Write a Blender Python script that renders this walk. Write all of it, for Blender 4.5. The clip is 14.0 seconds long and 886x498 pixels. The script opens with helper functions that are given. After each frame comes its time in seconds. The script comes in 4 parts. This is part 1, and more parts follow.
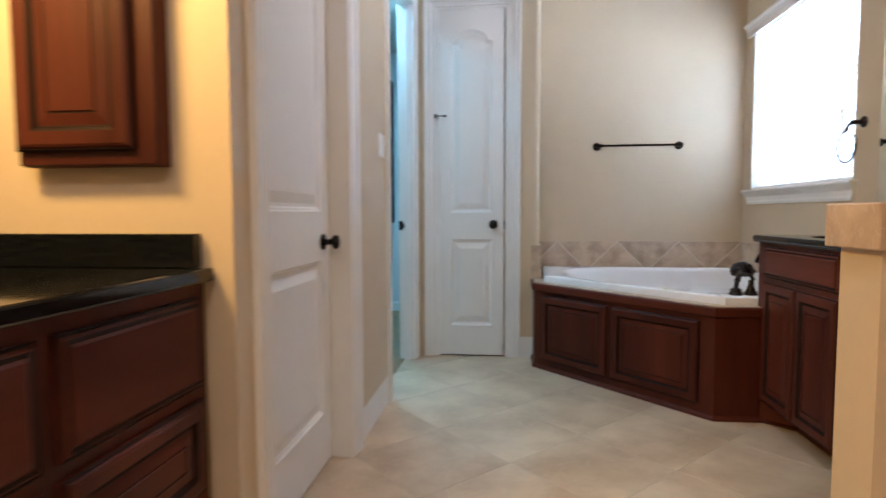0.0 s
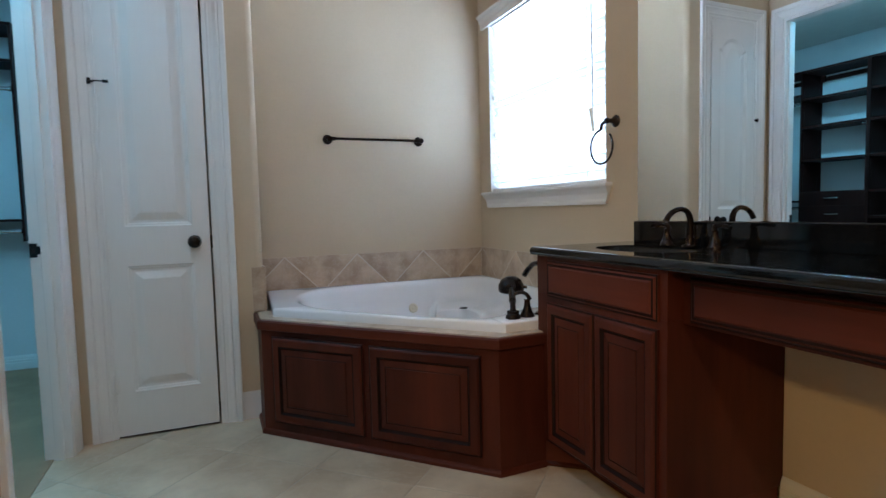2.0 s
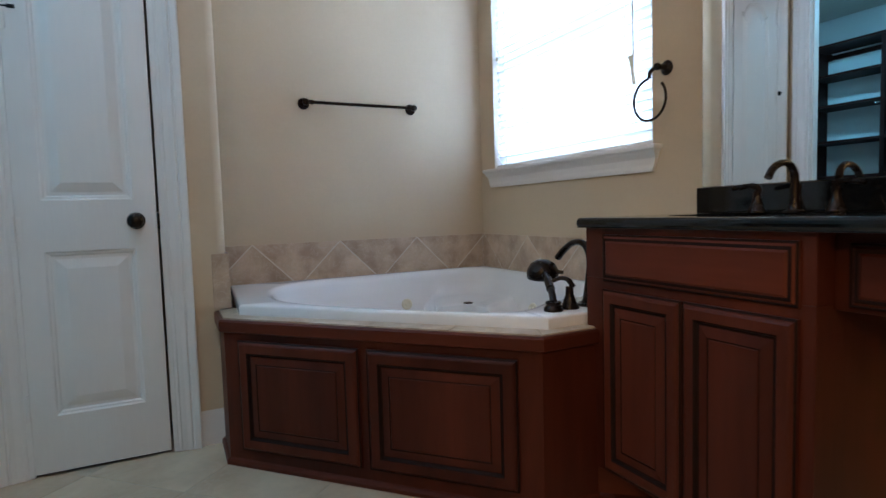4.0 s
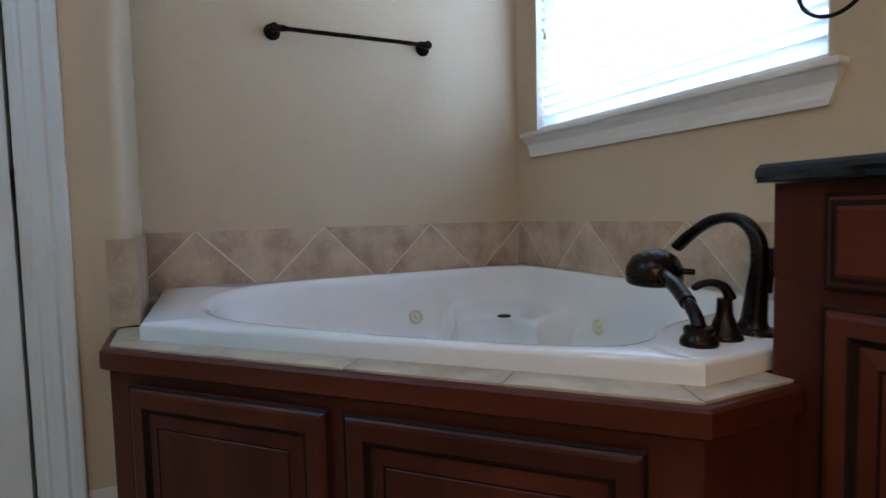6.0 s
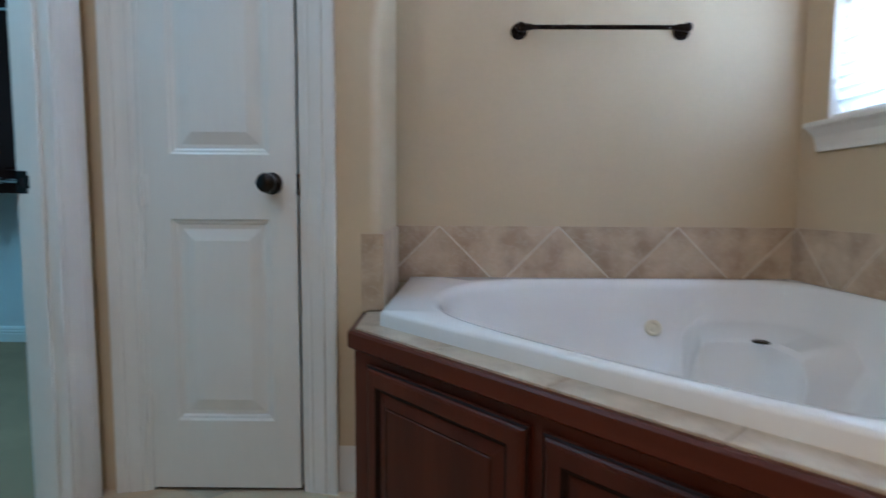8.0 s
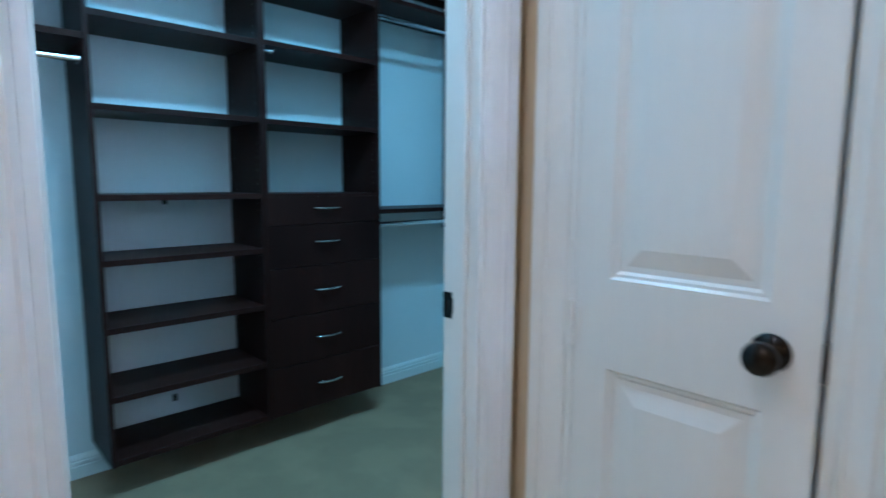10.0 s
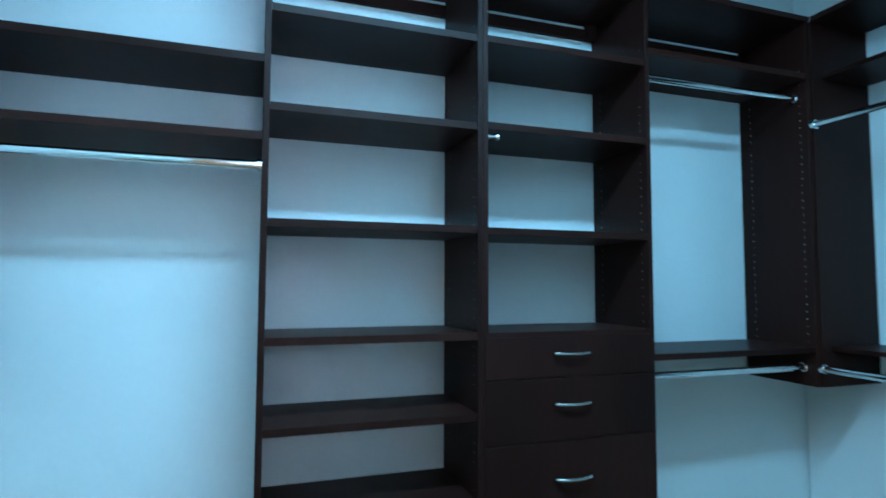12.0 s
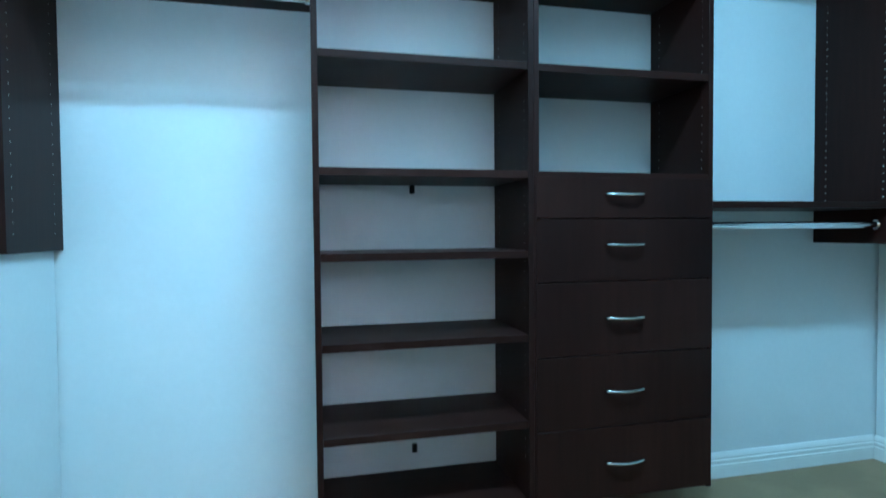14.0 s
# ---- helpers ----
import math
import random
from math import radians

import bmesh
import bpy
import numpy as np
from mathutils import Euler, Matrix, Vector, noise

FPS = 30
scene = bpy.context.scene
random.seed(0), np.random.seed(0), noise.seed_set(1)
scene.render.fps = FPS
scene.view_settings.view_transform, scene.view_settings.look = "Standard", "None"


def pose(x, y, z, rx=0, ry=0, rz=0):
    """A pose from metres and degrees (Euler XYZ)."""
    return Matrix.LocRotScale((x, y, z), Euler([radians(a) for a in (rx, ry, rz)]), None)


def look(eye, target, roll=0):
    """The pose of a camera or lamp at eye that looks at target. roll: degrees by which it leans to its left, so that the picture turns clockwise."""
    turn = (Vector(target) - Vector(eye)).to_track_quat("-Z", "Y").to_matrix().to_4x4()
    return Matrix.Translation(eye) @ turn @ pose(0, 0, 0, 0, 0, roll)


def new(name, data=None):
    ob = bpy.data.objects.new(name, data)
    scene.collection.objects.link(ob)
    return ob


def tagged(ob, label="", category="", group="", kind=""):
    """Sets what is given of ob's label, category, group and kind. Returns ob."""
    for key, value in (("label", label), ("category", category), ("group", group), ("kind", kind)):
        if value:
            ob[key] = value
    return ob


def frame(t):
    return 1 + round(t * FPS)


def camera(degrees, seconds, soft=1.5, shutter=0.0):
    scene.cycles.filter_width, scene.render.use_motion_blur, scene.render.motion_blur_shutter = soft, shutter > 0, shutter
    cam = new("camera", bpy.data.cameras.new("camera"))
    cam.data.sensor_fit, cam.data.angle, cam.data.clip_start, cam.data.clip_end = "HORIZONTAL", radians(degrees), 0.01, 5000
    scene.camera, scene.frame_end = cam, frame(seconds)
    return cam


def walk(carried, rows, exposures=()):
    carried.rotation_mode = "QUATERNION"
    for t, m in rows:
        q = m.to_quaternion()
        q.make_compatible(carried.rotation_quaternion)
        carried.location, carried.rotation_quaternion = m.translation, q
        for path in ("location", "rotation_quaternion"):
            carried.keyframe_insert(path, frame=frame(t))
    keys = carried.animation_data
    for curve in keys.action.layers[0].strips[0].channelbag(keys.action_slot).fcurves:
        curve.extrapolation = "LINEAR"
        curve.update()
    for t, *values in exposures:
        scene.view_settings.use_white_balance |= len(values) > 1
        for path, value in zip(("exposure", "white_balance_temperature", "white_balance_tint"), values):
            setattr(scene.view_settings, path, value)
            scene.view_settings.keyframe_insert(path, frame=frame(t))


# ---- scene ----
cam = camera(77.3, 14.0, shutter=0.45)
PATH = [
    (0, (0.013, -0.002, 1.032), (-0.214, 1.981, 0.906), -0.2),
    (0.5, (0.05, 0.33, 1.052), (0.084, 2.326, 0.928), -0.5),
    (1, (0.021, 0.561, 1.052), (0.262, 2.543, 0.927), -0.7),
    (1.5, (-0.038, 0.745, 1.055), (0.593, 2.638, 0.926), -1),
    (2, (0.003, 0.902, 1.084), (0.77, 2.744, 0.945), -1.4),
    (2.5, (0.003, 0.992, 1.066), (0.887, 2.781, 0.931), -1.6),
    (3, (-0.082, 1.075, 1.059), (0.908, 2.808, 0.923), -1.8),
    (3.5, (-0.095, 1.241, 0.991), (0.858, 2.994, 0.855), -1.7),
    (3.7, (-0.048, 1.332, 0.974), (0.851, 3.113, 0.841), -1.8),
    (5.8, (0.34, 2.211, 0.873), (1.176, 4.023, 0.737), -1.5),
    (6, (0.365, 2.284, 0.856), (1.218, 4.089, 0.728), -1.4),
    (6.5, (0.401, 2.349, 0.821), (1.251, 4.155, 0.694), -1.4),
    (7, (0.415, 2.262, 0.806), (1.106, 4.133, 0.661), -0.8),
    (7.2, (0.45, 2.223, 0.806), (1.012, 4.136, 0.648), -0.5),
    (9.3, (0.349, 2.705, 1.164), (-0.478, 4.513, 0.946), 0.8),
    (9.5, (0.291, 2.778, 1.184), (-0.646, 4.531, 0.966), 0.8),
    (10, (0.196, 2.935, 1.24), (-1.24, 4.306, 0.999), 0.4),
    (10.5, (0.052, 3.109, 1.23), (-1.582, 4.24, 1.004), 0.2),
    (11, (-0.172, 3.206, 1.249), (-1.904, 4.2, 1.132), -0.2),
    (11.5, (-0.358, 3.318, 1.291), (-2.167, 4.171, 1.256), 0.3),
    (12, (-0.536, 3.397, 1.332), (-2.428, 4.032, 1.457), 0.2),
    (12.5, (-0.571, 3.411, 1.311), (-2.491, 3.944, 1.489), 0.3),
    (13, (-0.572, 3.398, 1.178), (-2.504, 3.892, 1.333), -0.1),
    (13.5, (-0.541, 3.393, 1.076), (-2.483, 3.869, 1.141), -0.5),
    (14, (-0.533, 3.4, 1.002), (-2.479, 3.858, 0.939), -0.5),
]
# stops, kelvin and tint of the camera's own exposure and white balance
EXPOSURES = [(0.0, 0.60, 5350, 19), (0.7, 0.38, 5350, 18), (1.5, 0.14, 5150, 15), (3.0, 0.10, 5080, 15), (3.6, 0.08, 5100, 16), (6.0, -0.08, 5080, 16), (7.2, 0.08, 5150, 16), (9.5, 0.54, 4980, 15), (10.0, 0.70, 4880, 15), (10.5, 0.78, 4930, 16), (11.0, 0.86, 5050, 17), (11.5, 0.98, 5200, 18), (12.0, 1.20, 5300, 19), (12.5, 1.40, 5350, 19), (13.0, 1.54, 5400, 20), (14.0, 1.50, 5400, 20)]
walk(cam, [(t, look(eye, target, roll)) for t, eye, target, roll in PATH], EXPOSURES)

# ---- world and light ----
world = bpy.data.worlds.new("world")
scene.world = world
world.use_nodes = True
wn = world.node_tree.nodes
sky = wn.new("ShaderNodeTexSky")
sky.sky_type, sky.sun_disc, sky.sun_elevation, sky.sun_rotation = "NISHITA", False, radians(48), radians(200)
world.node_tree.links.new(sky.outputs[0], wn["Background"].inputs[0])
wn["Background"].inputs[1].default_value = 0.12


def area_lamp(name, m, size_x, size_y, watts, colour, shape="RECTANGLE", spread=180):
    d = bpy.data.lights.new(name, "AREA")
    d.shape, d.size, d.size_y, d.energy, d.color = shape, size_x, size_y, watts, colour
    d.spread = radians(spread)
    ob = new(name, d)
    ob.matrix_world = m
    return ob


# daylight standing in the window's opening, shining into the room
area_lamp("window_daylight", look((2.08, 3.74, 1.80), (0.0, 3.74, 1.62)), 1.5, 1.5, 100, (0.86, 0.95, 1.0), spread=125)
# warm bulbs over the first vanity, cool lamp of the closet, unseen ceiling cans
area_lamp("vanity_bulbs", look((-1.22, 0.55, 2.08), (-0.84, 1.22, 1.42)), 0.5, 0.12, 24, (1.0, 0.58, 0.14))
area_lamp("closet_lamp_glow", look((-1.05, 3.917, 2.628), (-1.05, 3.917, 0), 90), 1.10, 0.14, 25, (0.31, 0.72, 0.84))
area_lamp("can_glow_hall", look((-0.15, 2.30, 2.935), (-0.15, 2.30, 0)), 0.13, 0.13, 6.8, (1.0, 0.93, 0.84), "DISK")
# fill lamp added unseen behind the entry to brighten the first vanity's drawers
area_lamp("entry_fill_glow", look((-0.05, -1.10, 2.935), (-0.05, -1.10, 0)), 0.13, 0.13, 22, (1.0, 0.80, 0.56), "DISK")

# ---- materials ----
MATS = {}


def mat(name, colour, rough=0.5, metal=0.0, spread=0.06, scale=8.0, bump=0.0, bump_scale=120.0, coat=0.0, fine=60.0, random_tint=0.0, stretch=(1, 1, 1), second=None, second_low=0.45, second_high=0.62, spec=0.5):
    """A painted or plain surface: two scales of variation in tone and roughness, fine relief, some spread by piece."""
    m = bpy.data.materials.new(name)
    m.use_nodes = True
    n, l = m.node_tree.nodes, m.node_tree.links
    b = n["Principled BSDF"]
    b.inputs["Metallic"].default_value = metal
    b.inputs["Coat Weight"].default_value = coat
    b.inputs["Coat Roughness"].default_value = 0.12
    b.inputs["Specular IOR Level"].default_value = spec
    co = n.new("ShaderNodeTexCoord")
    mp = n.new("ShaderNodeMapping")
    mp.inputs["Scale"].default_value = stretch
    l.new(co.outputs["Object"], mp.inputs[0])
    big = n.new("ShaderNodeTexNoise")
    big.inputs["Scale"].default_value, big.inputs["Detail"].default_value = scale, 5
    small = n.new("ShaderNodeTexNoise")
    small.inputs["Scale"].default_value, small.inputs["Detail"].default_value = fine, 4
    l.new(mp.outputs[0], big.inputs[0]), l.new(mp.outputs[0], small.inputs[0])
    ramp = n.new("ShaderNodeValToRGB")
    c2 = second or tuple(c * (1 - 2.2 * spread) for c in colour)
    ramp.color_ramp.elements[0].position, ramp.color_ramp.elements[1].position = second_low, second_high
    ramp.color_ramp.elements[0].color, ramp.color_ramp.elements[1].color = (*c2, 1), (*colour, 1)
    l.new(big.outputs[0], ramp.inputs[0])
    mix = n.new("ShaderNodeHueSaturation")
    val = n.new("ShaderNodeMapRange")
    val.inputs[3].default_value, val.inputs[4].default_value = 1 - spread * 1.6, 1 + spread * 1.6
    l.new(small.outputs[0], val.inputs[0])
    if random_tint:
        info = n.new("ShaderNodeObjectInfo")
        rnd = n.new("ShaderNodeMapRange")
        rnd.inputs[3].default_value, rnd.inputs[4].default_value = 1 - random_tint, 1 + random_tint
        l.new(info.outputs["Random"], rnd.inputs[0])
        mul = n.new("ShaderNodeMath")
        mul.operation = "MULTIPLY"
        l.new(val.outputs[0], mul.inputs[0]), l.new(rnd.outputs[0], mul.inputs[1])
        l.new(mul.outputs[0], mix.inputs["Value"])
        shift = n.new("ShaderNodeVectorMath")
        shift.operation = "MULTIPLY_ADD"
        sep = n.new("ShaderNodeCombineXYZ")
        l.new(info.outputs["Random"], sep.inputs[0]), l.new(info.outputs["Random"], sep.inputs[1])
        shift.inputs[1].default_value = (31, 17, 0)
        l.new(sep.outputs[0], shift.inputs[0])
        l.new(mp.outputs[0], shift.inputs[2])
        l.new(shift.outputs[0], big.inputs[0])
    else:
        l.new(val.outputs[0], mix.inputs["Value"])
    l.new(ramp.outputs[0], mix.inputs["Color"])
    l.new(mix.outputs[0], b.inputs["Base Color"])
    rr = n.new("ShaderNodeMapRange")
    rr.inputs[3].default_value, rr.inputs[4].default_value = rough * 0.8, min(1, rough * 1.2)
    l.new(big.outputs[0], rr.inputs[0])
    l.new(rr.outputs[0], b.inputs["Roughness"])
    if bump:
        t = n.new("ShaderNodeTexNoise")
        t.inputs["Scale"].default_value, t.inputs["Detail"].default_value = bump_scale, 3
        l.new(mp.outputs[0], t.inputs[0])
        bp = n.new("ShaderNodeBump")
        bp.inputs["Strength"].default_value, bp.inputs["Distance"].default_value = bump, 0.004
        l.new(t.outputs[0], bp.inputs["Height"])
        l.new(bp.outputs[0], b.inputs["Normal"])
    MATS[name] = m
    return m


WALL = mat("tan_wall_paint", (0.60, 0.49, 0.335), 0.55, spread=0.02, scale=1.5, bump=0.12, bump_scale=260)
CLOSET_WALL = mat("pale_closet_paint", (0.74, 0.76, 0.76), 0.6, spread=0.02, scale=1.5, bump=0.12, bump_scale=260)
CEIL = mat("ceiling_paint", (0.75, 0.73, 0.68), 0.8, spread=0.02, bump=0.3, bump_scale=140)
TRIM = mat("white_trim_paint", (0.80, 0.79, 0.76), 0.32, spread=0.015, scale=3, bump=0.04, bump_scale=90)
DOORW = mat("white_door_paint", (0.79, 0.78, 0.75), 0.30, spread=0.015, scale=2, bump=0.10, bump_scale=180, stretch=(1, 1, 0.12))
CHERRY = mat("cherry_wood", (0.108, 0.0250, 0.0108), 0.42, spread=0.15, scale=3.0, fine=40, bump=0.05, bump_scale=70, coat=0.0, spec=0.20, random_tint=0.10, stretch=(1, 1, 0.12), second=(0.036, 0.0074, 0.0036), second_low=0.32, second_high=0.70)
CHERRY_H = mat("cherry_wood_across", (0.108, 0.0250, 0.0108), 0.42, spread=0.15, scale=3.0, fine=40, bump=0.05, bump_scale=70, coat=0.0, spec=0.20, random_tint=0.10, stretch=(0.15, 0.15, 1), second=(0.036, 0.0074, 0.0036), second_low=0.32, second_high=0.70)
GLAZE = mat("dark_glaze", (0.016, 0.006, 0.004), 0.6, spread=0.1, spec=0.15)
ESPRESSO = mat("espresso_melamine", (0.032, 0.0100, 0.0072), 0.42, spread=0.16, scale=2.2, fine=55, bump=0.05, bump_scale=60, random_tint=0.12, spec=0.11, stretch=(1, 1, 0.08), second=(0.014, 0.0046, 0.0036), second_low=0.3, second_high=0.7)
ESPRESSO_H = mat("espresso_shelf_melamine", (0.032, 0.0100, 0.0072), 0.40, spread=0.16, scale=2.2, fine=55, bump=0.05, bump_scale=60, random_tint=0.12, spec=0.11, stretch=(1, 0.08, 1), second=(0.014, 0.0046, 0.0036), second_low=0.3, second_high=0.7)
GRANITE = mat("black_granite", (0.012, 0.013, 0.014), 0.07, spread=0.25, scale=90, fine=320, second=(0.004, 0.0045, 0.005))
BRONZE = mat("oil_rubbed_bronze", (0.020, 0.0135, 0.011), 0.27, metal=0.7, spread=0.15, scale=20, second=(0.042, 0.021, 0.013), second_low=0.28, second_high=0.40)
BLACKM = mat("dark_bronze_knob", (0.012, 0.010, 0.009), 0.25, metal=0.5, spread=0.1)
CHROME = mat("chrome", (0.80, 0.80, 0.80), 0.10, metal=1.0, spread=0.02)
NICKEL = mat("satin_nickel", (0.62, 0.60, 0.56), 0.25, metal=1.0, spread=0.03)
ACRYLIC = mat("white_acrylic", (0.84, 0.84, 0.84), 0.09, spread=0.008, scale=2)
PORC = mat("white_porcelain", (0.82, 0.81, 0.78), 0.08, spread=0.01)
IVORY = mat("ivory_plastic", (0.74, 0.70, 0.56), 0.3, spread=0.02)
WHITEP = mat("white_plastic", (0.82, 0.82, 0.80), 0.35, spread=0.015)
GROUT = mat("pale_grout", (0.56, 0.475, 0.36), 0.85, spread=0.08, scale=14, bump=0.2, bump_scale=300)
WALL_GROUT = mat("white_wall_grout", (0.72, 0.66, 0.56), 0.85, spread=0.06, scale=14, bump=0.2, bump_scale=300)
CARPET = mat("beige_carpet", (0.37, 0.248, 0.140), 0.95, spread=0.07, scale=4, fine=220, bump=0.9, bump_scale=420)
# near-black that stands in for shade in the door gap and latch hole
DARK = mat("gap_shade", (0.01, 0.01, 0.01), 0.8)


def stone(name, light, dark, vein, rough, scale, random_tint=0.09):
    """Travertine: cloudy two-tone ground, pitted veins, tone that differs from tile to tile."""
    m = mat(name, light, rough, spread=0.05, scale=scale, fine=28, bump=0.16, bump_scale=45, random_tint=random_tint, second=dark, second_low=0.36, second_high=0.66)
    n, l = m.node_tree.nodes, m.node_tree.links
    b = n["Principled BSDF"]
    src = b.inputs["Base Color"].links[0].from_socket
    v = n.new("ShaderNodeTexNoise")
    v.inputs["Scale"].default_value, v.inputs["Detail"].default_value, v.inputs["Distortion"].default_value = scale * 1.7, 9, 1.6
    big = [k for k in n if k.bl_idname == "ShaderNodeTexNoise"][0]
    l.new(big.inputs[0].links[0].from_socket, v.inputs[0])
    r = n.new("ShaderNodeValToRGB")
    e = r.color_ramp.elements
    e[0].position, e[0].color = 0.47, (0, 0, 0, 1)
    e[1].position, e[1].color = 0.50, (1, 1, 1, 1)
    k = e.new(0.53)
    k.color = (0, 0, 0, 1)
    l.new(v.outputs[0], r.inputs[0])
    mx = n.new("ShaderNodeMix")
    mx.data_type = "RGBA"
    half = n.new("ShaderNodeMath")
    half.operation = "MULTIPLY"
    half.inputs[1].default_value = 0.26
    l.new(r.outputs[0], half.inputs[0])
    l.new(half.outputs[0], mx.inputs[0])
    l.new(src, mx.inputs[6])
    mx.inputs[7].default_value = (*vein, 1)
    l.new(mx.outputs[2], b.inputs["Base Color"])
    return m


FLOOR_TILE = stone("floor_travertine", (0.65, 0.525, 0.365), (0.46, 0.340, 0.220), (0.62, 0.53, 0.40), 0.36, 3.4, 0.045)
WALL_TILE = stone("wall_travertine", (0.60, 0.475, 0.345), (0.40, 0.290, 0.195), (0.68, 0.61, 0.51), 0.42, 9.0)
DECK_TILE = stone("deck_travertine", (0.56, 0.475, 0.37), (0.37, 0.29, 0.21), (0.62, 0.56, 0.47), 0.35, 13.0, 0.04)


def special(name, kind):
    m = bpy.data.materials.new(name)
    m.use_nodes = True
    n, l = m.node_tree.nodes, m.node_tree.links
    b = n["Principled BSDF"]
    if kind == "mirror":
        b.inputs["Base Color"].default_value, b.inputs["Metallic"].default_value, b.inputs["Roughness"].default_value = (0.90, 0.92, 0.90, 1), 1.0, 0.006
    elif kind == "glass":
        b.inputs["Transmission Weight"].default_value, b.inputs["Roughness"].default_value, b.inputs["IOR"].default_value = 1.0, 0.0, 1.45
    elif kind == "slat":
        b.inputs["Base Color"].default_value, b.inputs["Roughness"].default_value = (0.84, 0.84, 0.83, 1), 0.4
        t = n.new("ShaderNodeBsdfTranslucent")
        t.inputs[0].default_value = (0.80, 0.86, 0.88, 1)
        mx = n.new("ShaderNodeMixShader")
        mx.inputs[0].default_value = 0.38
        l.new(b.outputs[0], mx.inputs[1]), l.new(t.outputs[0], mx.inputs[2])
        l.new(mx.outputs[0], n["Material Output"].inputs[0])
    elif kind == "cool_lamp":
        b.inputs["Emission Color"].default_value, b.inputs["Emission Strength"].default_value = (0.45, 0.85, 1, 1), 3
    elif kind == "lamp":
        b.inputs["Emission Color"].default_value, b.inputs["Emission Strength"].default_value = (1, 0.93, 0.82, 1), 6
    MATS[name] = m
    return m


COOL_LAMP = special("cool_lamp_diffuser", "cool_lamp")
MIRROR, GLASS, SLAT, LAMP = special("mirror_silver", "mirror"), special("window_glass", "glass"), special("blind_slat", "slat"), special("lamp_diffuser", "lamp")

# ---- building helpers ----


def part(name, bm, material, parent=None, label="", smooth=False, m=None):
    """Links a bmesh as one mesh object, under a thing or a part."""
    me = bpy.data.meshes.new(name)
    bmesh.ops.recalc_face_normals(bm, faces=bm.faces[:])
    bm.to_mesh(me)
    bm.free()
    for k in material if isinstance(material, (list, tuple)) else [material]:
        me.materials.append(k)
    if smooth:
        me.shade_smooth()
        me.set_sharp_from_angle(angle=radians(38))
    ob = new(name, me)
    if parent:
        ob.parent = parent
    if m is not None:
        ob.matrix_local = m
    if label:
        ob["label"] = label
    return ob


def thing(name, label, category, group="", kind="", m=None):
    ob = new(name)
    ob.empty_display_size = 0.05
    if m is not None:
        ob.matrix_world = m
    return tagged(ob, label, category, group, kind)


def box(x0, x1, y0, y1, z0, z1, bevel=0.0, bm=None, seg=2):
    own = bmesh.new()
    bmesh.ops.create_cube(own, size=1, matrix=Matrix.Translation(((x0 + x1) / 2, (y0 + y1) / 2, (z0 + z1) / 2)) @ Matrix.Diagonal((abs(x1 - x0), abs(y1 - y0), abs(z1 - z0), 1)))
    if bevel:
        bmesh.ops.bevel(own, geom=own.edges[:], offset=bevel, segments=seg, profile=0.5, affect="EDGES")
    return join(bm, own)


def join(bm, own):
    if bm is None:
        return own
    me = bpy.data.meshes.new("tmp")
    own.to_mesh(me)
    own.free()
    bm.from_mesh(me)
    bpy.data.meshes.remove(me)
    return bm


def prism(poly, z0, z1, bevel=0.0, bm=None):
    own = bmesh.new()
    lo = [own.verts.new((x, y, z0)) for x, y in poly]
    hi = [own.verts.new((x, y, z1)) for x, y in poly]
    own.faces.new(lo[::-1]), own.faces.new(hi)
    for i in range(len(poly)):
        j = (i + 1) % len(poly)
        own.faces.new((lo[i], lo[j], hi[j], hi[i]))
    if bevel:
        bmesh.ops.bevel(own, geom=own.edges[:], offset=bevel, segments=2, profile=0.5, affect="EDGES")
    return join(bm, own)


def sweep(profile, path, bm=None, closed=False):
    """A moulding: profile points (out, up) carried along a path of (x, y) at z = up; out is to the path's right."""
    own = bmesh.new()
    n = len(path)
    rows = []
    for i, (x, y) in enumerate(path):
        a = Vector(path[(i - 1) % n] if closed or i else path[0])
        b = Vector((x, y))
        c = Vector(path[(i + 1) % n] if closed or i < n - 1 else path[-1])
        d0, d1 = (b - a), (c - b)
        if d0.length < 1e-9:
            d0 = d1
        if d1.length < 1e-9:
            d1 = d0
        d0.normalize(), d1.normalize()
        n0, n1 = Vector((d0.y, -d0.x)), Vector((d1.y, -d1.x))
        mid = (n0 + n1)
        mid = mid / max(0.2, mid.dot(n0))
        rows.append([own.verts.new((x + mid.x * o, y + mid.y * o, u)) for o, u in profile])
    k = len(profile)
    for i in range(n if closed else n - 1):
        p, q = rows[i], rows[(i + 1) % n]
        for j in range(k):
            own.faces.new((p[j], p[(j + 1) % k], q[(j + 1) % k], q[j]))
    if not closed:
        own.faces.new(rows[0][::-1]), own.faces.new(rows[-1])
    return join(bm, own)


def lathe(profile, segs=24, bm=None, m=Matrix()):
    """Profile of (radius, height) turned about z."""
    own = bmesh.new()
    rings = []
    for r, z in profile:
        if r < 1e-6:
            rings.append([own.verts.new((0, 0, z))])
        else:
            rings.append([own.verts.new((r * math.cos(2 * math.pi * i / segs), r * math.sin(2 * math.pi * i / segs), z)) for i in range(segs)])
    for p, q in zip(rings, rings[1:]):
        for i in range(segs):
            j = (i + 1) % segs
            a, b, c, d = p[i % len(p)], p[j % len(p)], q[j % len(q)], q[i % len(q)]
            vs = []
            for v in (a, b, c, d):
                if v not in vs:
                    vs.append(v)
            if len(vs) > 2:
                own.faces.new(vs)
    bmesh.ops.transform(own, matrix=m, verts=own.verts[:])
    return join(bm, own)


